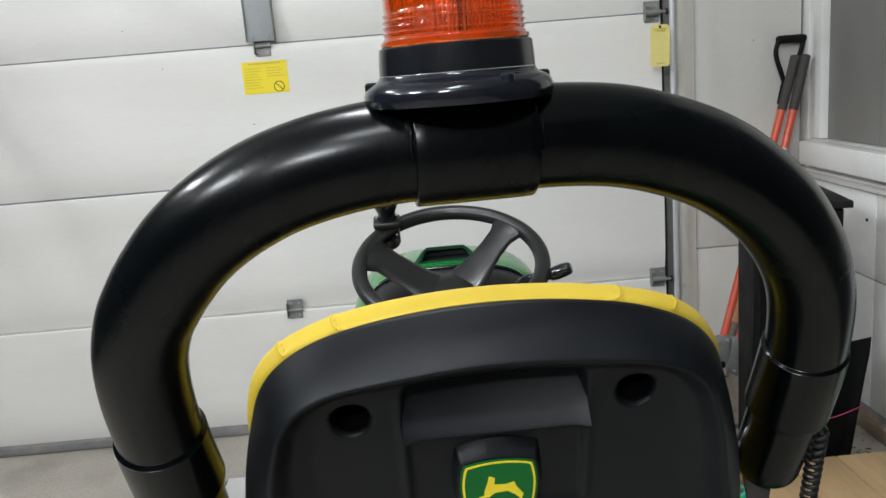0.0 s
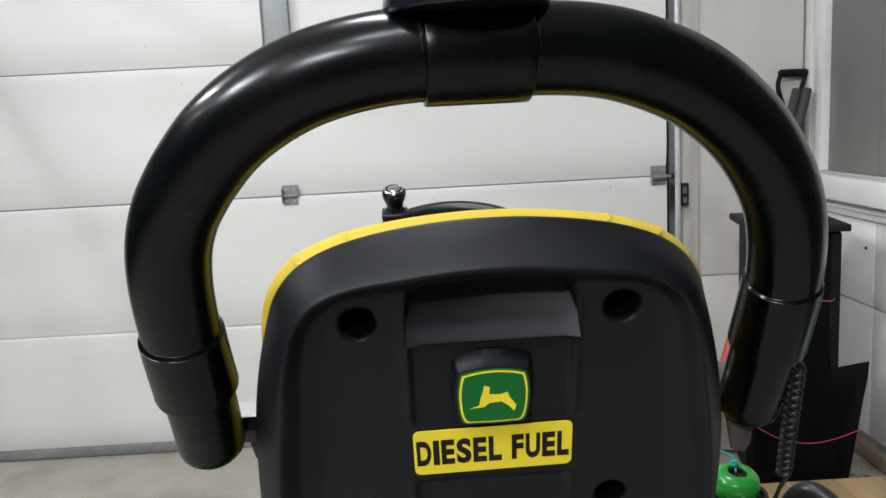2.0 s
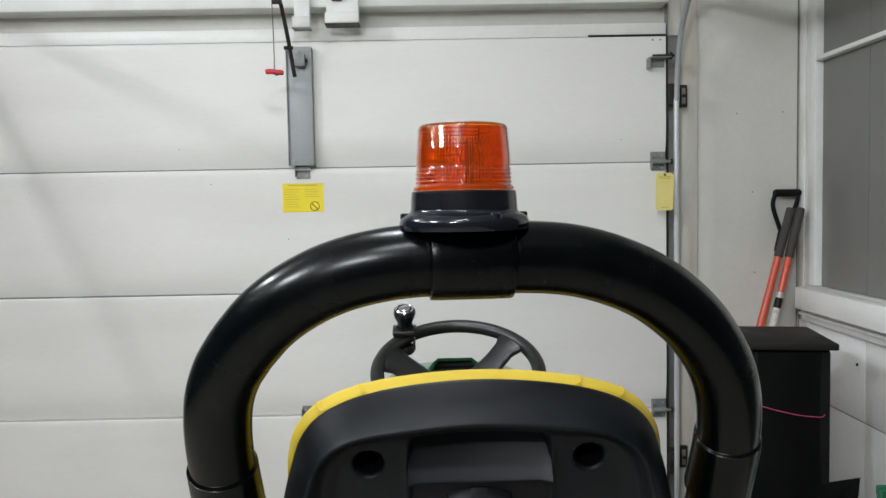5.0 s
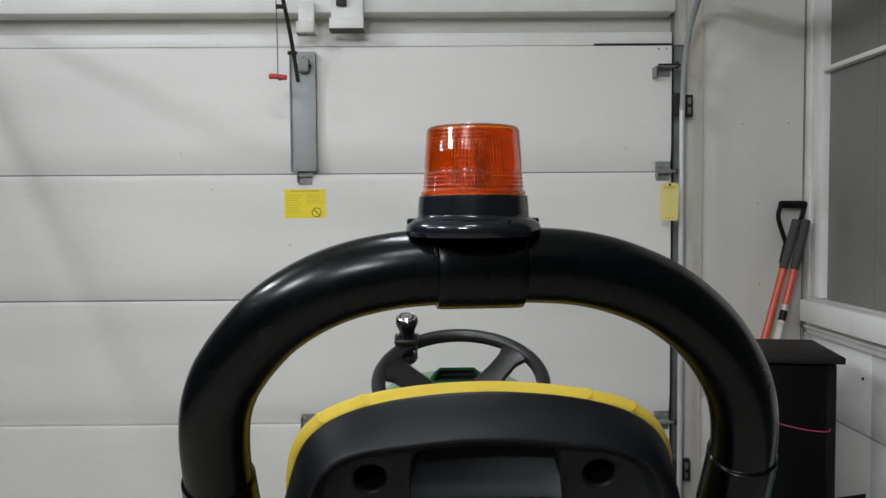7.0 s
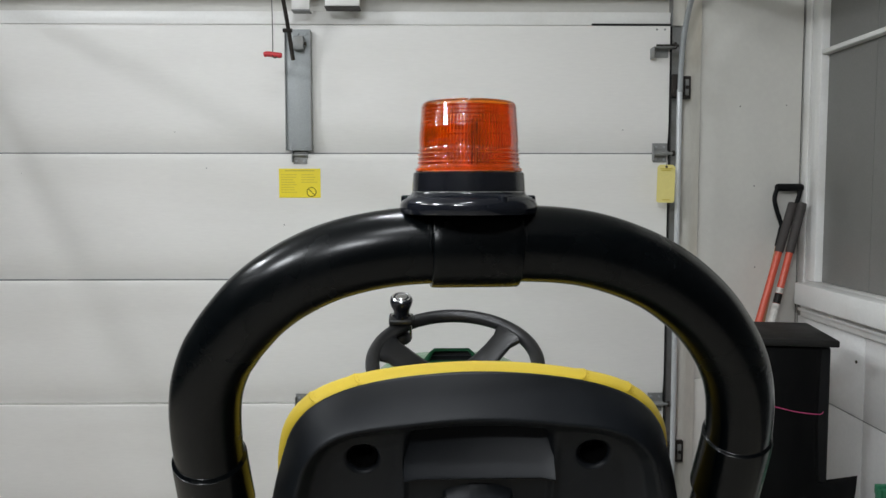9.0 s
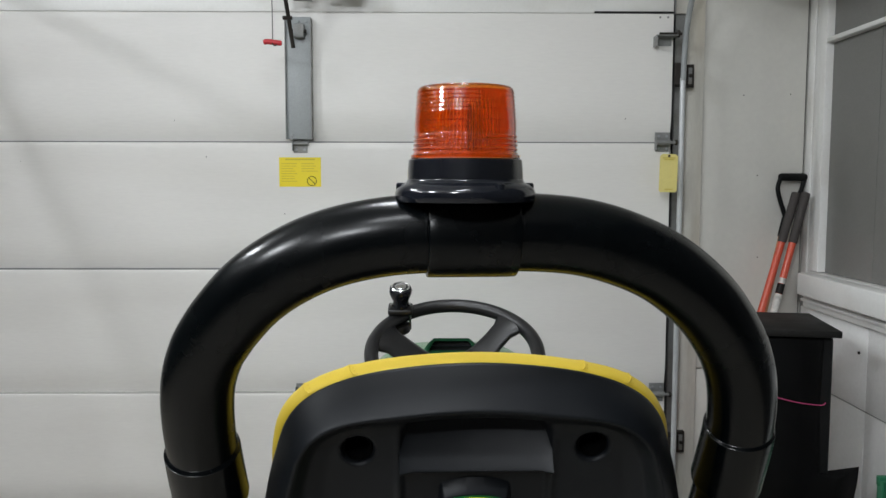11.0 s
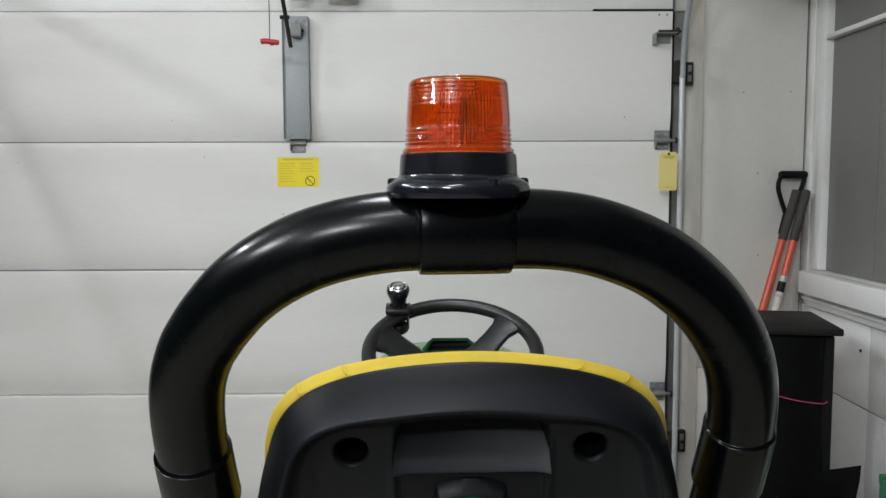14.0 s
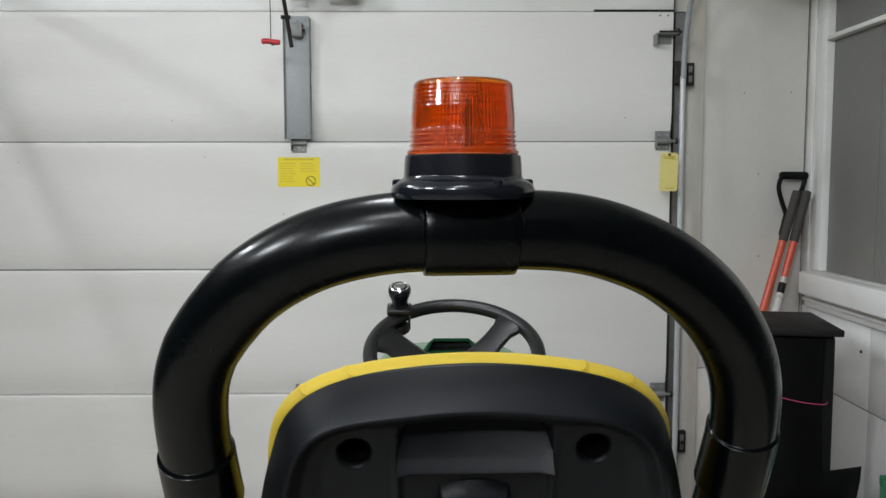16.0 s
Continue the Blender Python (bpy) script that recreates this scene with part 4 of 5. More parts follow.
def wheel_unit(x, y, r, w):
    ax = pose(x, y, r) @ pose(0, 0, 0, 0, 90, 0)
    h = w / 2
    tyre = [(r * 0.56, -h * 0.8), (r * 0.72, -h), (r * 0.92, -h * 0.95), (r, -h * 0.6), (r, h * 0.6), (r * 0.92, h * 0.95), (r * 0.72, h), (r * 0.56, h * 0.8)]
    wl = part("wheel", turned(tyre, (0, 0, 0), 40, m=ax, close=True), M["tyre"], tractor, "bluish grey rubber tractor tyre")
    part("rim", turned([(0, -h * 0.3), (r * 0.3, -h * 0.3), (r * 0.55, -h * 0.7), (r * 0.57, -h * 0.7), (r * 0.57, h * 0.7), (r * 0.55, h * 0.7), (r * 0.3, h * 0.3), (0, h * 0.3)], (0, 0, 0), 40, m=ax), M["yellow"], wl, "yellow steel rim")


for x, y, r, w in ((-0.08, 1.13, 0.27, 0.24), (0.69, 1.13, 0.27, 0.24), (-0.135, 2.20, 0.213, 0.20), (0.745, 2.20, 0.213, 0.20)):
    wheel_unit(x, y, r, w)


def hood():
    """A domed bonnet that falls away to both sides and to the nose."""
    bm, rows = bmesh.new(), []
    for y, top, half in ((1.835, 0.992, 0.220), (1.86, 1.008, 0.232), (1.93, 1.019, 0.238), (2.05, 1.015, 0.238), (2.15, 1.003, 0.236), (2.30, 0.972, 0.230), (2.50, 0.930, 0.22), (2.66, 0.88, 0.20), (2.75, 0.80, 0.17), (2.78, 0.62, 0.16)):
        row = []
        for k in range(33):
            a = math.pi * k / 32
            cx, cz = math.cos(a), math.sin(a)
            x = 0.312 - (half + 0.018) * math.copysign(abs(cx) ** 0.58, cx)
            z = 0.55 + (top - 0.563) * abs(cz) ** 0.42
            row.append(bm.verts.new((x, y, z)))
        rows.append(row)
    for a, b in zip(rows, rows[1:]):
        for i in range(32):
            bm.faces.new((a[i], a[i + 1], b[i + 1], b[i]))
    bm.faces.new(rows[0][::-1])
    bm.faces.new(rows[-1])
    return bm


hd = part("hood", hood(), M["green"], tractor, "green painted engine hood", smooth=55)
SCOOP = Matrix.Translation((0.309, 1.93, 1.003)) @ pose(0, 0, 0, 90, 0, 0)


def scoop_shell():
    """A low trapezoid hood over an air inlet, flaring into the bonnet, with a deep mouth."""
    bm = bmesh.new()
    loops = []
    for half_low, half_high, low, high, depth in ((0.094, 0.060, -0.020, 0.004, -0.10), (0.086, 0.050, -0.010, 0.0385, -0.008), (0.072, 0.0475, -0.004, 0.0400, 0.0), (0.0600, 0.0455, 0.0045, 0.0330, 0.0), (0.0575, 0.0440, 0.0060, 0.0315, -0.004), (0.054, 0.042, 0.0075, 0.0300, -0.05)):
        r = (high - low) * 0.18
        shape = [(-half_low, low), (half_low, low), (half_high + r * 0.6, high - r), (half_high - r * 0.6, high), (-half_high + r * 0.6, high), (-half_high - r * 0.6, high - r)]
        loops.append([bm.verts.new(SCOOP @ Vector((x, y, depth))) for x, y in shape])
    for a, b in zip(loops, loops[1:]):
        for i in range(6):
            bm.faces.new((a[i], a[(i + 1) % 6], b[(i + 1) % 6], b[i]))
    bm.faces.new(loops[-1])
    return bm


scoop = part("hood_scoop", scoop_shell(), M["dark_green"], hd, "dark green plastic scoop at the rear of the hood", smooth=25)
# black block paints in the shade deep in the mouth
part("scoop_mouth", slab([(-0.0560, 0.0065), (0.0560, 0.0065), (0.0430, 0.0310), (-0.0430, 0.0310)], -0.030, -0.012, SCOOP), M["gap"], scoop)
part("scoop_slat", slab([(-0.0545, 0.0175), (0.0545, 0.0175), (0.0535, 0.0195), (-0.0535, 0.0195)], -0.0115, -0.003, SCOOP), M["plastic"], scoop)
# dash and steering
dash = bmesh.new()
rows = []
for y, top, half in ((1.60, 0.90, 0.11), (1.64, 0.965, 0.150), (1.70, 1.002, 0.176), (1.77, 1.017, 0.188), (1.805, 1.018, 0.190), (1.83, 1.002, 0.186)):
    row = []
    for k in range(25):
        a = math.pi * k / 24
        cx, cz = math.cos(a), math.sin(a)
        row.append(dash.verts.new((0.308 - half * math.copysign(abs(cx) ** 0.8, cx), y, 0.45 + (top - 0.45) * abs(cz) ** 0.11)))
    rows.append(row)
for a, b in zip(rows, rows[1:]):
    for i in range(24):
        dash.faces.new((a[i], a[i + 1], b[i + 1], b[i]))
dash.faces.new(rows[0][::-1])
dash.faces.new(rows[-1])
ds = part("dash", dash, M["plastic"], tractor, "black plastic dash panel", smooth=50)
edge = [(0.308 - 0.190 * math.copysign(abs(math.cos(a)) ** 0.8, math.cos(a)), 1.815, 0.45 + 0.570 * abs(math.sin(a)) ** 0.11) for a in [math.pi * (0.06 + 0.88 * k / 60) for k in range(61)]]
part("dash_trim", tube([Vector(p) for p in edge], 0.0045, 10), M["gloss"], ds, "shiny black trim along the dash edge", smooth=60)
WC, WTILT = Vector((0.307, 1.554, 1.0905)), 23.9
WM = Matrix.Translation(WC) @ pose(0, 0, 0, WTILT, 0, 0)
steer = part("steering_wheel", tube([WM @ Vector((0.1715 * math.cos(a), 0.1715 * math.sin(a), 0)) for a in [2 * math.pi * k / 96 for k in range(96)]], 0.0148, 18, closed=True), M["wheel"], tractor, "black rubber rimmed steering wheel")
ridges = bmesh.new()
for k in range(11):
    a = radians(52 + k * 7.6)
    p = WM @ Vector((0.1632 * math.cos(a), 0.1632 * math.sin(a), -0.003))
    bmesh.ops.create_icosphere(ridges, subdivisions=2, radius=0.0070, matrix=Matrix.Translation(p))
part("finger_grips", ridges, M["wheel"], steer)


def spoke(angle, broad=1.0):
    """A broad spoke that widens into the rim and the hub."""
    bm, rows = bmesh.new(), []
    c, s = math.cos(radians(angle)), math.sin(radians(angle))
    for r, w, h, t in ((0.025, 0.050, -0.070, 0.010), (0.05, 0.042, -0.062, 0.010), (0.08, 0.030, -0.046, 0.010), (0.11, 0.024, -0.028, 0.010), (0.137, 0.024, -0.012, 0.010), (0.155, 0.032, -0.003, 0.010), (0.170, 0.048, 0.0, 0.009)):
        row = []
        for k in range(12):
            a = 2 * math.pi * k / 12
            u, v = w * (1 + (broad - 1) * step(0.05, 0.11, r)) * math.copysign(abs(math.cos(a)) ** 0.7, math.cos(a)), t * math.copysign(abs(math.sin(a)) ** 0.7, math.sin(a))
            row.append(bm.verts.new(WM @ Vector((c * r - s * u, s * r + c * u, h + v))))
        rows.append(row)
    for a, b in zip(rows, rows[1:]):
        for i in range(12):
            bm.faces.new((a[i], a[(i + 1) % 12], b[(i + 1) % 12], b[i]))
    bm.faces.new(rows[0][::-1])
    bm.faces.new(rows[-1])
    part("spoke", bm, M["wheel"], steer, smooth=60)


for ang, broad in ((40, 1.15), (160, 1.5), (286, 1.0)):
    spoke(ang, broad)
part("hub", turned([(0, -0.10), (0.048, -0.10), (0.058, -0.080), (0.057, -0.066), (0.048, -0.059), (0.02, -0.057), (0, -0.057)], (0, 0, 0), 40, m=WM), M["wheel"], steer)
part("steering_column", rod(WM @ Vector((0, 0, -0.09)), WM @ Vector((0, 0, -0.36)), 0.035), M["plastic"], tractor)
# spinner knob clamped on the rim
KA = math.atan2(0.122, -0.110)
KM = WM @ Matrix.Translation((0.1715 * math.cos(KA), 0.1715 * math.sin(KA), -0.002))
knob = part("spinner_knob", turned([(0, 0.0795), (0.018, 0.0792), (0.0225, 0.0765), (0.0240, 0.070), (0.0222, 0.060), (0.0170, 0.047), (0.0155, 0.038), (0.0165, 0.031), (0, 0.031)], (0, 0, 0), 28, m=KM, flute=0.0012, flutes=9), M["gloss"], tractor, "black spinner knob with a chrome ring")
part("chrome_ring", turned([(0.0160, 0.0794), (0.0182, 0.0812), (0.0204, 0.0792), (0.0182, 0.0784)], (0, 0, 0), 28, m=KM, close=True), M["chrome"], knob)
part("knob_cap", turned([(0, 0.0822), (0.010, 0.0818), (0.0128, 0.0800), (0, 0.0794)], (0, 0, 0), 24, m=KM), M["chrome"], knob)
part("clamp_plate", box(-0.028, 0.026, -0.019, 0.017, 0.014, 0.030, 0.006, 3, m=KM), M["wheel"], knob)
part("clamp_jaw", box(-0.027, -0.0175, -0.017, 0.015, -0.014, 0.0145, 0.003, 2, m=KM), M["wheel"], knob)
part("clamp_foot", turned([(0, -0.036), (0.017, -0.036), (0.0205, -0.032), (0.0205, -0.022), (0.016, -0.016), (0, -0.015)], (0, 0, 0), 28, m=KM), M["wheel"], knob)
for bx in (-0.0195, 0.0195):
    part("clamp_bolt", rod(KM @ Vector((bx, 0, -0.03)), KM @ Vector((bx, 0, 0.036)), 0.0032, seg=10), M["chrome"], knob)
lev = part("throttle_lever", tube(smooth_path([(0.40, 1.62, 0.95), (0.435, 1.54, 1.045), (0.475, 1.51, 1.060), (0.515, 1.495, 1.075)], 6), 0.008, 12), M["gloss"], tractor, "black lever beside the steering wheel")
part("lever_grip", tube(smooth_path([(0.485, 1.505, 1.063), (0.505, 1.498, 1.072), (0.522, 1.493, 1.078)], 4), [0.010, 0.012, 0.013, 0.013, 0.013, 0.013, 0.012, 0.012, 0.009], 12), M["gloss"], lev)
# grab handle on the fender
grab = part("grab_handle", tube(smooth_path([(0.726, 1.06, 0.590), (0.724, 1.04, 0.760), (0.727, 1.02, 0.815), (0.740, 1.00, 0.838), (0.760, 0.98, 0.828), (0.785, 0.95, 0.795), (0.80, 0.94, 0.72), (0.80, 0.94, 0.585)], 8), 0.0125, 16), M["wheel"], tractor, "black rubber covered grab handle on the fender")
# cup holder on a post beside the seat, with the green cap
JX, JY = 0.660, 1.04
part("cup_holder", turned([(0.0, 0.59), (0.040, 0.59), (0.033, 0.64), (0.034, 0.74), (0.038, 0.785), (0.0405, 0.815), (0.0390, 0.822), (0.0345, 0.820), (0.0335, 0.815), (0, 0.814)], (JX, JY, 0), 40), M["plastic"], tractor, "black plastic cup holder beside the seat")
part("holder_bracket", box(0.52, 0.615, 1.03, 1.06, 0.66, 0.72, 0.008), M["plastic"], tractor)
cap = thing("green_jug", JX, JY, 0.807, "shiny green domed plastic jug cap with a round hole", "jug")
CT = Matrix.Translation((JX - 0.002, JY, 0.838)) @ pose(0, 0, 0, 11, 4, 0) @ Matrix.Scale(0.66, 4)
part("dome", turned([(0.0, -0.027), (0.044, -0.027), (0.0475, -0.014), (0.0480, 0.0), (0.0440, 0.013), (0.0360, 0.021), (0.0280, 0.0243), (0.0215, 0.0240), (0.0190, 0.0215), (0.0182, 0.008), (0.0, 0.006)], (0, 0, 0), 52, m=CT), M["cap_green"], cap)
# black cup paints in the shade inside the cap's hole
part("hole", turned([(0.0, 0.0068), (0.0176, 0.0075), (0.0176, 0.0195), (0.0172, 0.0195), (0.0172, 0.0082), (0, 0.0078)], (0, 0, 0), 36, m=CT), M["gap"], cap)
rope = thing("teal_cord", JX, JY, 0.85, "teal cord tied through the green cap", "cord")


def at_cap(pts):
    return smooth_path([CT @ Vector(p) for p in pts], 6)


part("strand", tube(at_cap([(0.002, 0.012, 0.012), (0.001, 0.020, 0.024), (-0.002, 0.026, 0.036), (-0.016, 0.034, 0.044), (-0.040, 0.042, 0.048), (-0.066, 0.050, 0.043), (-0.10, 0.06, 0.040)]), 0.0016, 8), M["teal"], rope)
part("knot", tube(at_cap([(-0.004, 0.022, 0.030), (0.003, 0.020, 0.035), (-0.001, 0.018, 0.024), (-0.006, 0.024, 0.027), (0.001, 0.028, 0.034)]), 0.0018, 8), M["teal"], rope)
part("white_tie", tube(at_cap([(-0.046, 0.043, 0.058), (-0.041, 0.040, 0.048), (-0.048, 0.043, 0.042), (-0.043, 0.046, 0.054)]), 0.0034, 8), M["white_label"], rope)

# ---- black tube hoop over the seat ----
HOOP = basis((0.2945, 0.612, 1.394), 27.0, 5.0)
hoop = thing("tube_hoop", 0.305, 0.80, 0.95, "black painted thick pipe hoop arching behind the seat", "hoop")
left = [(-0.2470, -0.384), (-0.2478, -0.33), (-0.2505, -0.25), (-0.2495, -0.197), (-0.244, -0.156), (-0.2335, -0.1240), (-0.2220, -0.103), (-0.2095, -0.0845), (-0.1895, -0.0600),
        (-0.165, -0.0390), (-0.1360, -0.0215), (-0.1075, -0.0105), (-0.074, -0.003)]
right = [(0.050, 0.0008), (0.096, -0.0040), (0.137, -0.0165), (0.1755, -0.0355), (0.211, -0.0625), (0.2385, -0.0910), (0.264, -0.1270), (0.282, -0.164), (0.294, -0.2055),
         (0.3005, -0.25), (0.304, -0.33), (0.305, -0.40)]
spine = [HOOP @ p for p in smooth_path([(x, y, 0) for x, y in left + [(-0.04, 0.0), (0.0, 0.0)] + right], 7)]
R = 0.0338


def end_dome(p, q):
    """Rounded end points beyond p, away from q, with their radii."""
    d = (p - q).normalized()
    return [(p + d * R * math.sin(radians(a)) * 0.55, 0.95 * R * math.cos(radians(a)) ** 0.7) for a in (20, 40, 58, 73, 84)]


e0, e1 = end_dome(spine[0], spine[1]), end_dome(spine[-1], spine[-2])
path = [p for p, _ in e0[::-1]] + spine + [p for p, _ in e1]
inv_hoop = HOOP.inverted()
radii = [r for _, r in e0[::-1]] + [R * (1 - 0.05 * step(-0.27, -0.29, (inv_hoop @ p).y)) for p in spine] + [r for _, r in e1]
part("pipe", tube(path, radii, 48), M["hoop"], hoop, smooth=60)


def sleeve(side, top, bottom, r):
    """A coupling that hugs the pipe between two heights of one arm."""
    inv = HOOP.inverted()
    fine = []
    for a, b in zip(spine, spine[1:]):
        fine += [a.lerp(b, k / 6) for k in range(6)]
    ps = [p for p in fine if (inv @ p).x * side > 0.15 and bottom <= (inv @ p).y <= top]
    if (inv @ ps[0]).y < (inv @ ps[-1]).y:
        ps = ps[::-1]
    n = len(ps)
    rr = [R - 0.0004, R + 0.0008, r - 0.0008] + [r + 0.0014 * k / n for k in range(n - 6)] + [r + 0.0014, r + 0.0008, R - 0.002]
    ps[1], ps[2] = ps[0].lerp(ps[1], 0.9), ps[0].lerp(ps[3], 0.9)
    ps[-2] = ps[-1].lerp(ps[-2], 0.25)
    return part("sleeve", tube(ps, rr, 48), M["hoop"], hoop, "black painted pipe coupling", smooth=50)


sleeve(-1, -0.240, -0.313, 0.0368)
sleeve(1, -0.233, -0.317, 0.0362)
tee = bmesh.new()
tube([HOOP @ Vector((x, 0, 0)) for x in (-0.0385, -0.0380, -0.0372, -0.03, 0, 0.03, 0.0372, 0.0380, 0.0385)], [0.0350, 0.0368, 0.0372, 0.0374, 0.0374, 0.0374, 0.0372, 0.0368, 0.0350], 48, bm=tee)
part("tee_collar", tee, M["hoop"], hoop, "black painted pipe tee carrying the beacon", smooth=50)
for side_x in (-0.0405, 0.0405):
    bead = [HOOP @ Vector((side_x + random.uniform(-0.0006, 0.0006), 0.0338 * math.sin(radians(a)), 0.0338 * math.cos(radians(a)))) for a in range(20, 150, 6)]
    part("glue_bead", tube(bead, [0.0009 + 0.0011 * random.random() for _ in bead], 7), M["hoop"], hoop, "lumpy paint bead at the joint")
lug = part("clamp_lug", box(0.036, 0.074, 0.788, 0.835, 1.036, 1.0625, 0.004, 2), M["gloss"], hoop, "black clamp lug fixed to the seat bracket")
part("lug_plate", slab([(0.058, 1.053), (0.095, 1.053), (0.098, 1.012), (0.074, 1.012), (0.067, 1.018)], 0.0, 0.006, Matrix.Translation((0, 0.800, 0)) @ pose(0, 0, 0, 90, 0, 0), bevel=0.001), M["gloss"], lug)
part("washer_plate", box(0.046, 0.095, 0.788, 0.832, 1.0628, 1.0648, 0.001, 1), M["chrome"], lug, "bright steel washer plate")
part("clamp_bolt", turned([(0.0, 1.0650), (0.0085, 1.0650), (0.0085, 1.0700), (0.0070, 1.0715), (0.0, 1.0718)], (0.078, 0.808, 0), 6), M["dull_zinc"], lug, "dull hexagon bolt")
part("strap_tail", slab([(0.560, 1.020), (0.590, 1.020), (0.586, 0.990), (0.579, 0.980), (0.566, 0.984)], 0.0, 0.005, Matrix.Translation((0, 0.825, 0)) @ pose(0, 0, 0, 90, 0, 0), bevel=0.001), M["grip"], hoop, "dark strap end below the pipe")
lug = part("clamp_lug", box(0.243, 0.278, -0.455, -0.405, -0.05, -0.012, 0.004, 2, m=HOOP), M["gloss"], hoop, "black clamp lug fixed to the seat bracket")
part("clamp_bolt", rod(HOOP @ Vector((0.255, -0.410, -0.03)), HOOP @ Vector((0.255, -0.390, -0.03)), 0.006, seg=6), M["chrome"], lug)

# ---- beacon ----
BX, BY = 0.2895, 0.606
beacon = thing("beacon_light", BX, BY, 1.4205, "amber strobe beacon with a black flanged base", "beacon")
flange = [(0.0, 1.4205), (0.050, 1.4205), (0.0575, 1.4215), (0.0592, 1.4255), (0.0592, 1.4290), (0.0578, 1.4325), (0.0550, 1.4352), (0.0515, 1.4366), (0.0495, 1.4382), (0.0489, 1.4400), (0, 1.4400)]
part("base_flange", turned(flange, (BX, BY, 0), 80), M["gloss"], beacon, "glossy black plastic mounting flange")
part("base_drum", turned([(0.0487, 1.4402), (0.0483, 1.449), (0.0476, 1.4560), (0.0466, 1.4568), (0.0455, 1.4562), (0.0, 1.4556)], (BX, BY, 0), 80), M["drum"], beacon, "satin black drum under the lens")
for ang in (-62, 182, 2, 118):
    px, py = BX + 0.0535 * math.cos(radians(ang)), BY + 0.0535 * math.sin(radians(ang))
    part("screw_boss", turned([(0.0050, 1.4320), (0.0048, 1.4360), (0.0036, 1.4372), (0.0, 1.4372)], (px, py, 0), 18), M["gloss"], beacon)
lens = bmesh.new()
outer = [(0.0458, 1.4576), (0.0462, 1.4586), (0.0462, 1.4600), (0.0448, 1.4606)]


def ribbing(z0, z1, r0, r1, turns, depth):
    """Rows of a rounded thread between two heights."""
    n = turns * 8
    return [(r0 + (r1 - r0) * k / n - depth * 0.5 * (1 - math.cos(2 * math.pi * k / 8)), z0 + (z1 - z0) * k / n) for k in range(n + 1)]




def bevelled_rings(z0, z1, r0, r1, turns, lean):
    """Rings that each lean back upwards and end in a small undercut."""
    pitch, out = (z1 - z0) / turns, []
    for k in range(turns):
        r, z = r0 + (r1 - r0) * k / turns, z0 + pitch * k
        out += [(r, z + pitch * 0.10), (r - lean * 0.1, z + pitch * 0.20), (r - lean * 0.88, z + pitch * 0.80), (r - lean, z + pitch * 0.90)]
    return out


outer += ribbing(1.4612, 1.4755, 0.0446, 0.0438, 4, 0.0012)
outer += [(0.0426, 1.4770), (0.0427, 1.4800), (0.0428, 1.4850), (0.0425, 1.4900), (0.0418, 1.4935)]
outer += bevelled_rings(1.4940, 1.5140, 0.0424, 0.0408, 6, 0.0007)
outer += [(0.0400, 1.5144), (0.0392, 1.5156), (0.0378, 1.5162), (0.0, 1.5166)]
turned(outer, (BX, BY, 0), 96, bm=lens)
inner = [(0.0436, 1.4576), (0.0426, 1.4606), (0.0408, 1.4616), (0.0404, 1.4705), (0.0415, 1.4713), (0.0404, 1.4721), (0.0401, 1.4868), (0.0413, 1.4876), (0.0400, 1.4884), (0.0397, 1.4962), (0.0408, 1.4970), (0.0396, 1.4978),
         (0.0388, 1.5120), (0.0, 1.5134)]
turned(inner, (BX, BY, 0), 504, bm=lens, flute=-0.0014, flutes=84)
part("lens", lens, M["lens"], beacon, "amber ribbed plastic lens", smooth=50)
part("reflector_plate", box(BX + 0.004, BX + 0.0062, BY - 0.034, BY + 0.034, 1.4566, 1.5005, 0.0), M["reflector"], beacon)
# brown bar added to draw the dark upright edge of the reflector plate
part("reflector_edge", box(BX + 0.0012, BX + 0.0036, BY - 0.036, BY - 0.026, 1.4566, 1.4985, 0.001, 1), M["amber_dark"], beacon)
part("lamp_base", turned([(0.0, 1.4570), (0.040, 1.4570), (0.038, 1.4600), (0.012, 1.4612), (0.0, 1.4616)], (BX, BY, 0), 40), M["reflector"], beacon)
coil = [(BX - 0.014 + 0.007 * math.cos(0.6 * k), BY - 0.006 + 0.007 * math.sin(0.6 * k), 1.462 + 0.0006 * k) for k in range(46)]
part("strobe_coil", tube(smooth_path(coil, 2), 0.0018, 8), M["bulb"], beacon)

# ---- coiled cable ----
cable = thing("coiled_cable", 0.62, 0.84, 0.85, "black coiled cable hanging beside the hoop", "cable")
ca, cb = Vector((0.613, 0.775, 1.085)), Vector((0.630, 0.838, 0.942))
axis = (cb - ca)
s1 = axis.cross(Vector((0, 1, 0))).normalized()
s2 = axis.cross(s1).normalized()
pts = []
TURNS, PER = 15, 16
for k in range(TURNS * PER + 1):
    f = k / (TURNS * PER)
    a = 2 * math.pi * TURNS * f
    pts.append(ca + axis * f + (s1 * math.cos(a) + s2 * math.sin(a)) * 0.0064)
pts = [ca + Vector((-0.02, -0.01, 0.05)), ca + Vector((-0.008, -0.004, 0.02))] + pts + [cb + Vector((0.002, 0.012, -0.02)), cb + Vector((0.004, 0.04, -0.06)), cb + Vector((0.004, 0.08, -0.10))]
part("coil", tube(pts, 0.0024, 8), M["wheel"], cable, smooth=70)

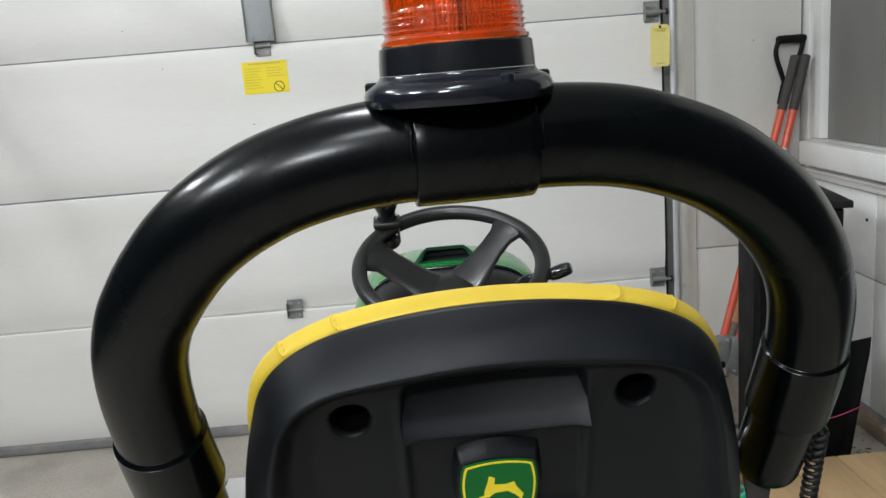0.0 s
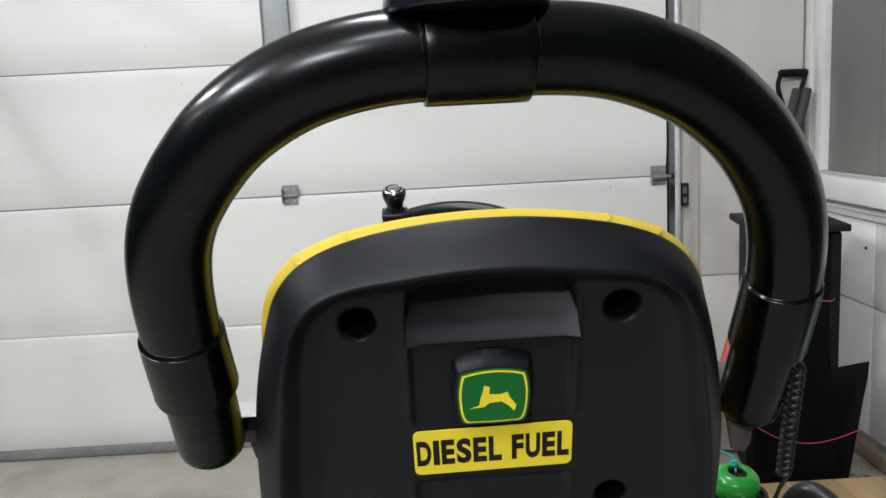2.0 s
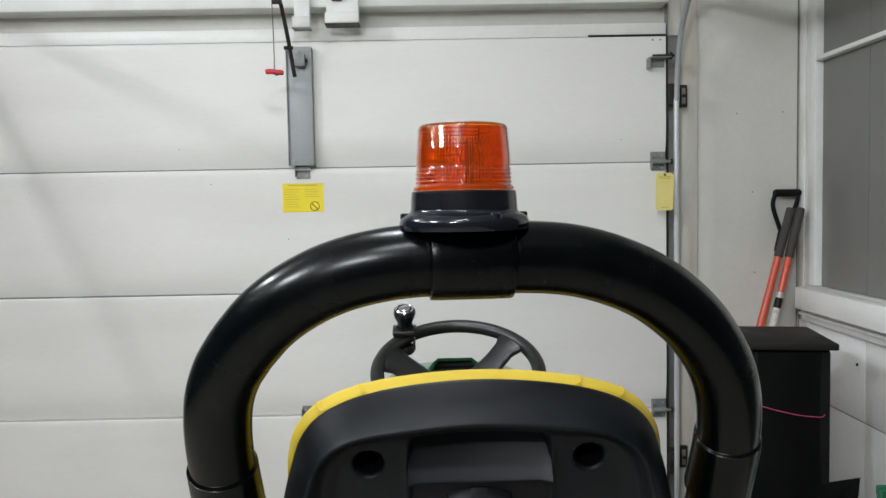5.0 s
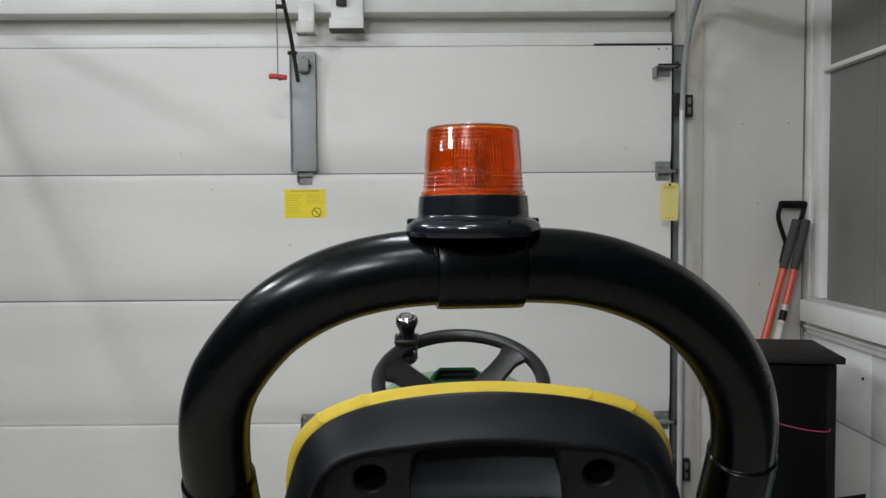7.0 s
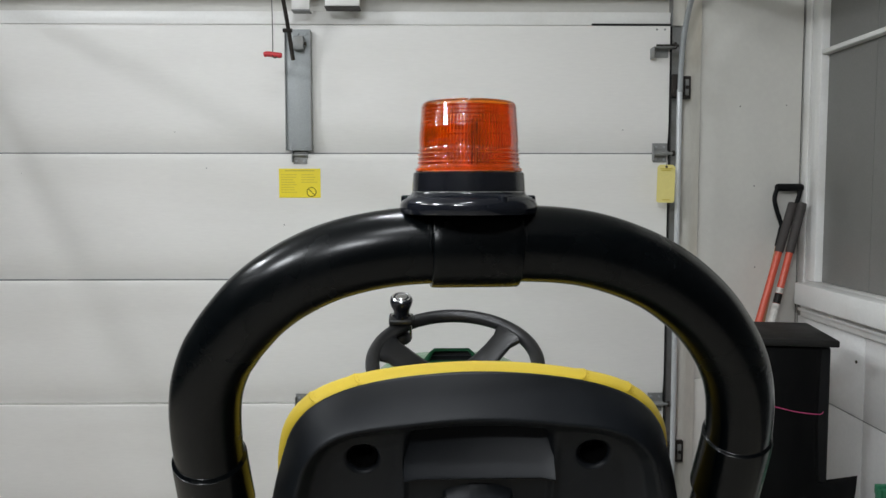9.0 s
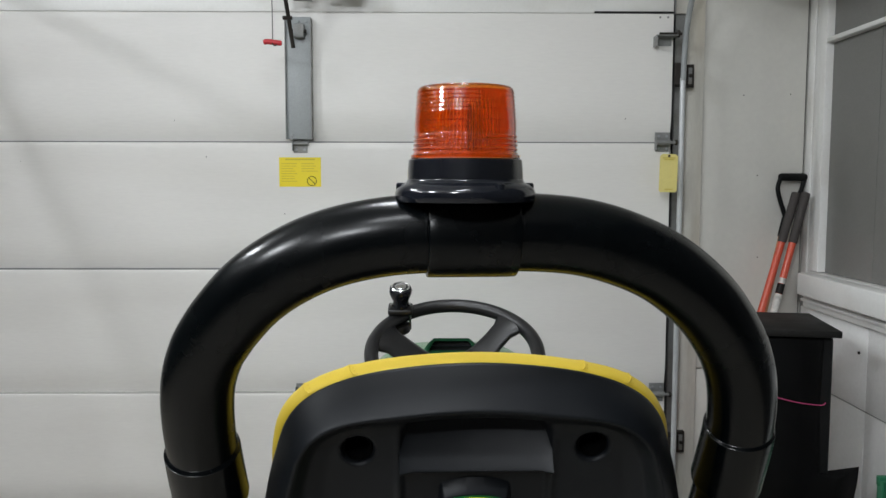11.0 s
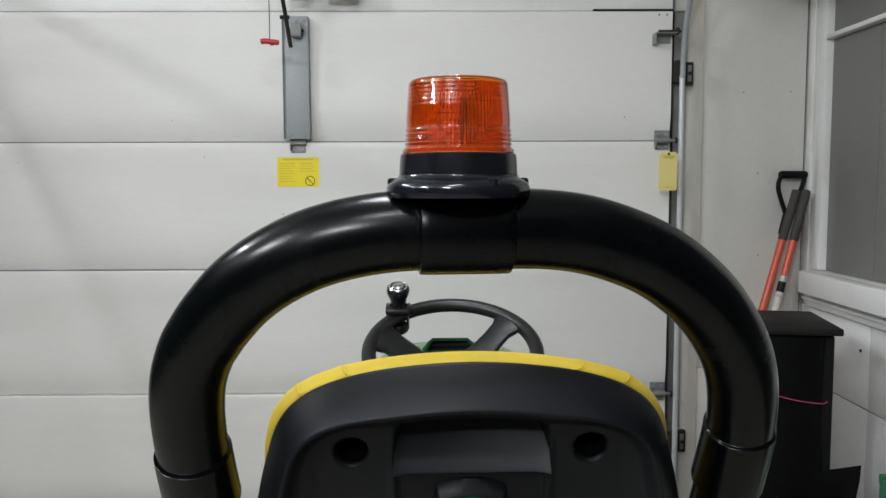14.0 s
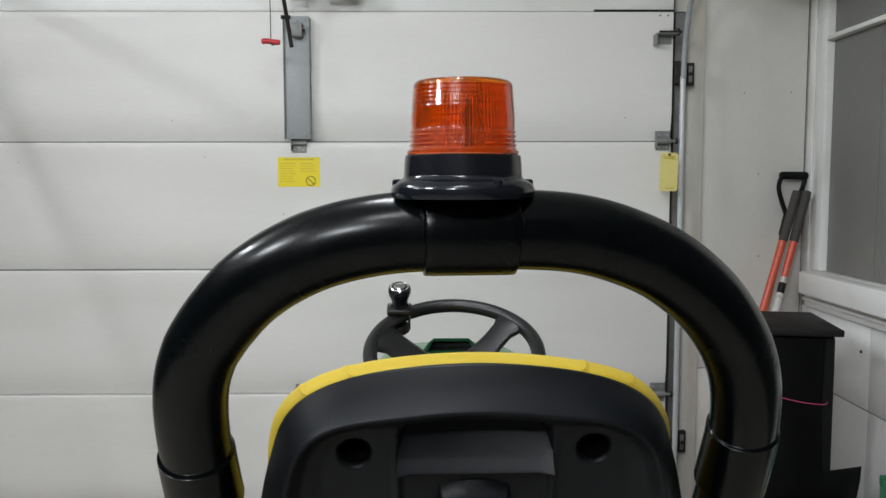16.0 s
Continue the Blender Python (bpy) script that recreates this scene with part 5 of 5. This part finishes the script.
# ---- corner things ----


def long_tool(name, foot, top, label, colour):
    """A straight wooden shaft with a D handle that leans in the corner."""
    foot, top = Vector(foot), Vector(top)
    d = (top - foot).normalized()
    t = thing(name, foot.x, foot.y, 0.0, label, "garden tool", "long tools in the corner")
    part("shaft", rod(foot + d * 0.26, top - d * 0.05, 0.0148, seg=18), M[colour], t)
    h = top + d * 0.165 + Vector((-0.016, 0, 0))
    ux = Vector((0.985, 0.16, 0.0))
    a, b = h - ux * 0.062, h + ux * 0.062
    part("d_grip", tube([a, a + (b - a) * 0.06, b - (b - a) * 0.06, b], [0.013, 0.0165, 0.0165, 0.013], 16), M["mat_black"], t, "black plastic handle bar")
    for p in (a, b):
        part("grip_arm", tube(smooth_path([p + (h - p) * 0.1, p + (h - p) * 0.12 - d * 0.06, top + (p - h) * 0.22, top - d * 0.03], 6), 0.0095, 10), M["mat_black"], t)
    part("socket", tube([top - d * 0.10, top - d * 0.02, top], [0.0185, 0.0185, 0.013], 16), M["mat_black"], t)
    return t, d, foot


t1, d1, f1 = long_tool("spade", (1.470, 3.25, 0.02), (1.788, 3.360, 1.300), "wooden spade with a black D handle leaning in the corner", "tool_wood")
# the blade lifts forward from the foot of the shaft
bl = Vector((1.345, 2.955, 0.014)) - Vector((1.450, 3.150, 0.145))
by = -bl.normalized()
bx = by.cross(Vector((0, 0, 1))).normalized()
BLADE = Matrix((bx, by, bx.cross(by))).transposed().to_4x4()
BLADE.translation = Vector((1.345, 2.955, 0.014))
part("blade", slab([(-0.070, 0.012), (-0.082, 0.12), (-0.084, 0.22), (-0.030, 0.255), (0.030, 0.255), (0.084, 0.22), (0.082, 0.12), (0.070, 0.012), (0.0, 0.0)], 0, 0.003, BLADE, bevel=0.001), M["worn_steel"], t1, "worn brownish steel blade")
part("blade_socket", tube([BLADE @ Vector((0, 0.235, 0.004)), Vector((1.462, 3.205, 0.19)), f1 + d1 * 0.30], [0.014, 0.019, 0.017], 14), M["worn_steel"], t1)


def bolt_cutter():
    """Two long handles with foam grips, side plates, bumpers and jaws, standing on its jaws."""
    t = thing("bolt_cutter", 1.475, 3.175, 0.0, "orange handled bolt cutter with dark foam grips leaning in the corner", "bolt cutter", "long tools in the corner")
    for top, low, labelled in (((1.808, 3.325, 1.394), (1.452, 3.180, 0.285), False), ((1.842, 3.310, 1.394), (1.517, 3.172, 0.270), True)):
        top, low = Vector(top), Vector(low)
        d = (top - low).normalized()
        g = top - d * 0.222
        h = part("handle", tube([low, low + d * 0.02, g + d * 0.01], [0.0165, 0.0155, 0.0148], 18), M["orange"], t, "orange tubular handle")
        part("grip", tube([g, g + d * 0.004, top - d * 0.006, top - d * 0.002, top], [0.0165, 0.0182, 0.0190, 0.017, 0.011], 20), M["grip"], h, "dark foam grip")
        if labelled:
            for f0, f1_, mm in ((0.660, 0.680, "white_label"), (0.622, 0.659, "ink"), (0.50, 0.621, "white_label")):
                part("shaft_label", rod(low + (top - low) * f0, low + (top - low) * f1_, 0.0155, seg=18), M[mm], h, "scuffed paper label")

    def plate(name, outline, y0, y1, material, label=""):
        m = Matrix.Translation((0, y1, 0)) @ pose(0, 0, 0, 90, 0, 0)
        pts = [(p.x, p.y) for p in smooth_path([(x, z, 0) for x, z in outline], 3, closed=True)]
        return part(name, slab(pts, 0.0, y1 - y0, m, bevel=0.003), material, t, label)

    left_arm = plate("arm_plate", [(1.416, 0.290), (1.440, 0.300), (1.472, 0.298), (1.468, 0.240), (1.458, 0.185), (1.428, 0.165), (1.407, 0.180), (1.410, 0.250)], 3.160, 3.186, M["dull_zinc"], "grey steel arm plate")
    right_arm = plate("arm_plate", [(1.480, 0.282), (1.508, 0.288), (1.536, 0.284), (1.533, 0.200), (1.520, 0.130), (1.490, 0.108), (1.462, 0.132), (1.456, 0.175), (1.473, 0.220)], 3.154, 3.182, M["dull_zinc"], "grey steel arm plate")
    plate("bumper", [(1.402, 0.184), (1.425, 0.190), (1.447, 0.192), (1.449, 0.150), (1.427, 0.126), (1.405, 0.136)], 3.150, 3.190, M["mat_black"], "black rubber bumper")
    plate("jaw", [(1.442, 0.140), (1.480, 0.135), (1.520, 0.126), (1.516, 0.070), (1.500, 0.006), (1.478, 0.003), (1.458, 0.008), (1.444, 0.070)], 3.166, 3.188, M["worn_steel"], "worn brownish steel jaws")
    for arm, x, z, y in ((left_arm, 1.424, 0.222, 3.160), (left_arm, 1.422, 0.282, 3.160), (left_arm, 1.462, 0.284, 3.160), (right_arm, 1.527, 0.262, 3.154), (right_arm, 1.521, 0.212, 3.154), (right_arm, 1.487, 0.150, 3.154)):
        part("pivot_bolt", rod((x, y - 0.008, z), (x, y + 0.004, z), 0.0068, seg=8), M["zinc"], arm)
    return t


bolt_cutter()

# black column with board lid, wrapped in rubber sheet
BM = Matrix.Translation((1.475, 2.735, 0)) @ pose(0, 0, 0, 0, 0, -10)
column = thing("black_bin", 1.475, 2.735, 0, "black box column wrapped in rubber sheet with a board lid", "bin")
part("core", box(-0.098, 0.156, -0.165, 0.175, 0.001, 0.922, 0.012, 3, m=BM), M["mat_black"], column)
part("lid", box(-0.130, 0.172, -0.195, 0.185, 0.925, 0.948, 0.004, 2, m=BM), M["lid"], column, "flat dark board lid")
sheet = bmesh.new()
rows = []
for j in range(41):
    z = 0.915 * j / 40
    row = []
    for k in range(31):
        f = k / 30
        # bowed front, spreading towards the foot and flaring at one side
        spread = 0.150 + 0.035 * (1 - z / 0.915) ** 1.5
        flare = 0.0
        if z < 0.452:
            flare = (0.020 + 0.100 * z / 0.452) * step(0.72, 1.0, f)
        x = 0.045 - spread + f * (2 * spread - 0.057) + flare
        y = -0.168 - 0.035 * math.sin(math.pi * f) - 0.014 * math.sin(2.2 * f + z * 5) - 0.02 * (1 - z / 0.915) + 0.05 * step(0.85, 1.0, f) * (1 if z < 0.452 else 0.4)
        if k == 0:
            y += 0.05
        row.append(sheet.verts.new(BM @ Vector((x, y, max(0.002, z + (0.035 * step(0.80, 1.0, f) if 0.42 < z < 0.452 else 0))))))
    rows.append(row)
for a, b in zip(rows, rows[1:]):
    for k in range(30):
        sheet.faces.new((a[k], a[k + 1], b[k + 1], b[k]))
bmesh.ops.solidify(sheet, geom=sheet.faces[:], thickness=0.004)
part("rubber_sheet", sheet, M["mat_black"], column, "black rubber sheet tied round the column", smooth=50)


def cord_round(spots, spread):
    """A cord drawn over the front of the sheet through (across, height) spots."""
    pts = []
    for q in smooth_path([(x, 0, z) for x, z in spots], 6):
        f = min(1.0, max(0.0, (q.x + spread) / (2 * spread)))
        y = -0.178 - 0.035 * math.sin(math.pi * f) - 0.014 * math.sin(2.2 * f + q.z * 5) - 0.02 * (1 - q.z / 0.915) - 0.006 + (0.0 if q.z < 0.4 else 0.05) * step(0.88, 1, f)
        pts.append(BM @ Vector((q.x, y, q.z)))
    return tube(pts, 0.0017, 8)


part("upper_cord", cord_round([(-0.112, 0.741), (-0.088, 0.736), (-0.02, 0.720), (0.053, 0.705), (0.128, 0.698), (0.150, 0.713)], 0.156), M["pink"], column, "pink cord")
part("lower_cord", cord_round([(-0.142, 0.290), (-0.110, 0.276), (-0.05, 0.246), (0.034, 0.229), (0.12, 0.234), (0.190, 0.249), (0.222, 0.258)], 0.205), M["pink"], column, "pink cord")

# plank platform
plat = thing("wooden_platform", 1.46, 2.29, 0, "low platform of raw wooden planks on the floor", "platform")
for x0, x1 in ((1.205, 1.372), (1.375, 1.541), (1.544, 1.712)):
    part("plank", box(x0, x1, 2.12, 2.455, 0.096, 0.117, 0.003), M["wood"], plat)
part("batten", box(1.21, 1.70, 2.14, 2.20, 0.001, 0.0955, 0.003), M["old_wood"], plat)
part("batten", box(1.21, 1.70, 2.38, 2.44, 0.001, 0.0955, 0.003), M["old_wood"], plat)

# green metal cabinet
cab = thing("green_cabinet", 1.68, 1.84, 0, "old green painted steel cabinet with a white framed grille", "cabinet")
CX0, CX1, CY0, CY1, CZ = 1.520, 1.862, 1.58, 2.104, 0.608
part("body", box(CX0, CX1, CY0, CY1, 0.002, CZ, 0.006), M["box_green"], cab)
part("top_lip", box(CX0 - 0.008, CX1 + 0.002, CY1 - 0.012, CY1 + 0.006, CZ - 0.02, CZ + 0.008, 0.003), M["box_green"], cab)
part("corner_post", box(CX0 - 0.006, CX0 - 0.0005, CY1 - 0.026, CY1 + 0.004, 0.004, CZ - 0.001, 0.002), M["box_green"], cab)
gr = part("grille_frame", box(CX0 - 0.014, CX0 - 0.0005, CY0 + 0.08, CY1 - 0.036, 0.478, 0.496, 0.003), M["white_frame"], cab, "white plastic grille frame")
part("frame_bar", box(CX0 - 0.014, CX0 - 0.0005, CY0 + 0.08, CY1 - 0.036, 0.336, 0.354, 0.003), M["white_frame"], gr)
part("frame_bar", box(CX0 - 0.014, CX0 - 0.0005, CY1 - 0.054, CY1 - 0.036, 0.3545, 0.4775, 0.003), M["white_frame"], gr)
part("frame_bar", box(CX0 - 0.014, CX0 - 0.0005, CY0 + 0.08, CY0 + 0.098, 0.3545, 0.4775, 0.003), M["white_frame"], gr)
for k in range(24):
    y = CY0 + 0.102 + k * 0.0152
    part("slat", box(CX0 - 0.008, CX0 - 0.0005, y, y + 0.0118, 0.356, 0.476, 0.001, 1), M["cream"], gr)
part("latch", box(CX0 - 0.020, CX0 - 0.0145, CY1 - 0.05, CY1 - 0.042, 0.405, 0.425, 0.002), M["dull_zinc"], gr)
case = thing("dark_case", 1.75, 1.86, CZ + 0.001, "dark grey rounded case on the green cabinet", "case")
shell = bmesh.new()
rows = []
for z, shrink in ((CZ + 0.002, 0.006), (CZ + 0.012, 0.0), (CZ + 0.09, 0.028), (CZ + 0.165, 0.055), (CZ + 0.185, 0.068), (CZ + 0.190, 0.090)):
    rows.append([shell.verts.new((1.69 + p[0], 1.8025 + p[1], z)) for p in rounded(0.300 - shrink, 0.405 - 2 * shrink, 0.03)])
for a, b in zip(rows, rows[1:]):
    for k in range(len(a)):
        shell.faces.new((a[k], a[(k + 1) % len(a)], b[(k + 1) % len(a)], b[k]))
shell.faces.new(rows[0][::-1])
shell.faces.new(rows[-1])
part("shell", shell, M["plastic"], case)

# dry litter along the foot of the wall
litter = bmesh.new()
for k in range(70):
    x, y = 1.60 + 0.24 * random.random() ** 0.7, 2.16 + 0.80 * random.random()
    size, turn = 0.004 + 0.013 * random.random() ** 2, random.uniform(0, 360)
    slab([(-size, -size * 0.4), (0, -size * 0.6), (size, 0), (size * 0.2, size * 0.55), (-size * 0.8, size * 0.3)], 0, 0.0012, Matrix.Translation((x, y, 0.0015 + 0.003 * random.random())) @ pose(0, 0, 0, random.uniform(-14, 14), random.uniform(-14, 14), turn), litter)
tagged(part("leaf_litter", litter, M["litter"], None), "scattered dry brown leaf bits on the concrete by the wall", "litter", "", "stuff")
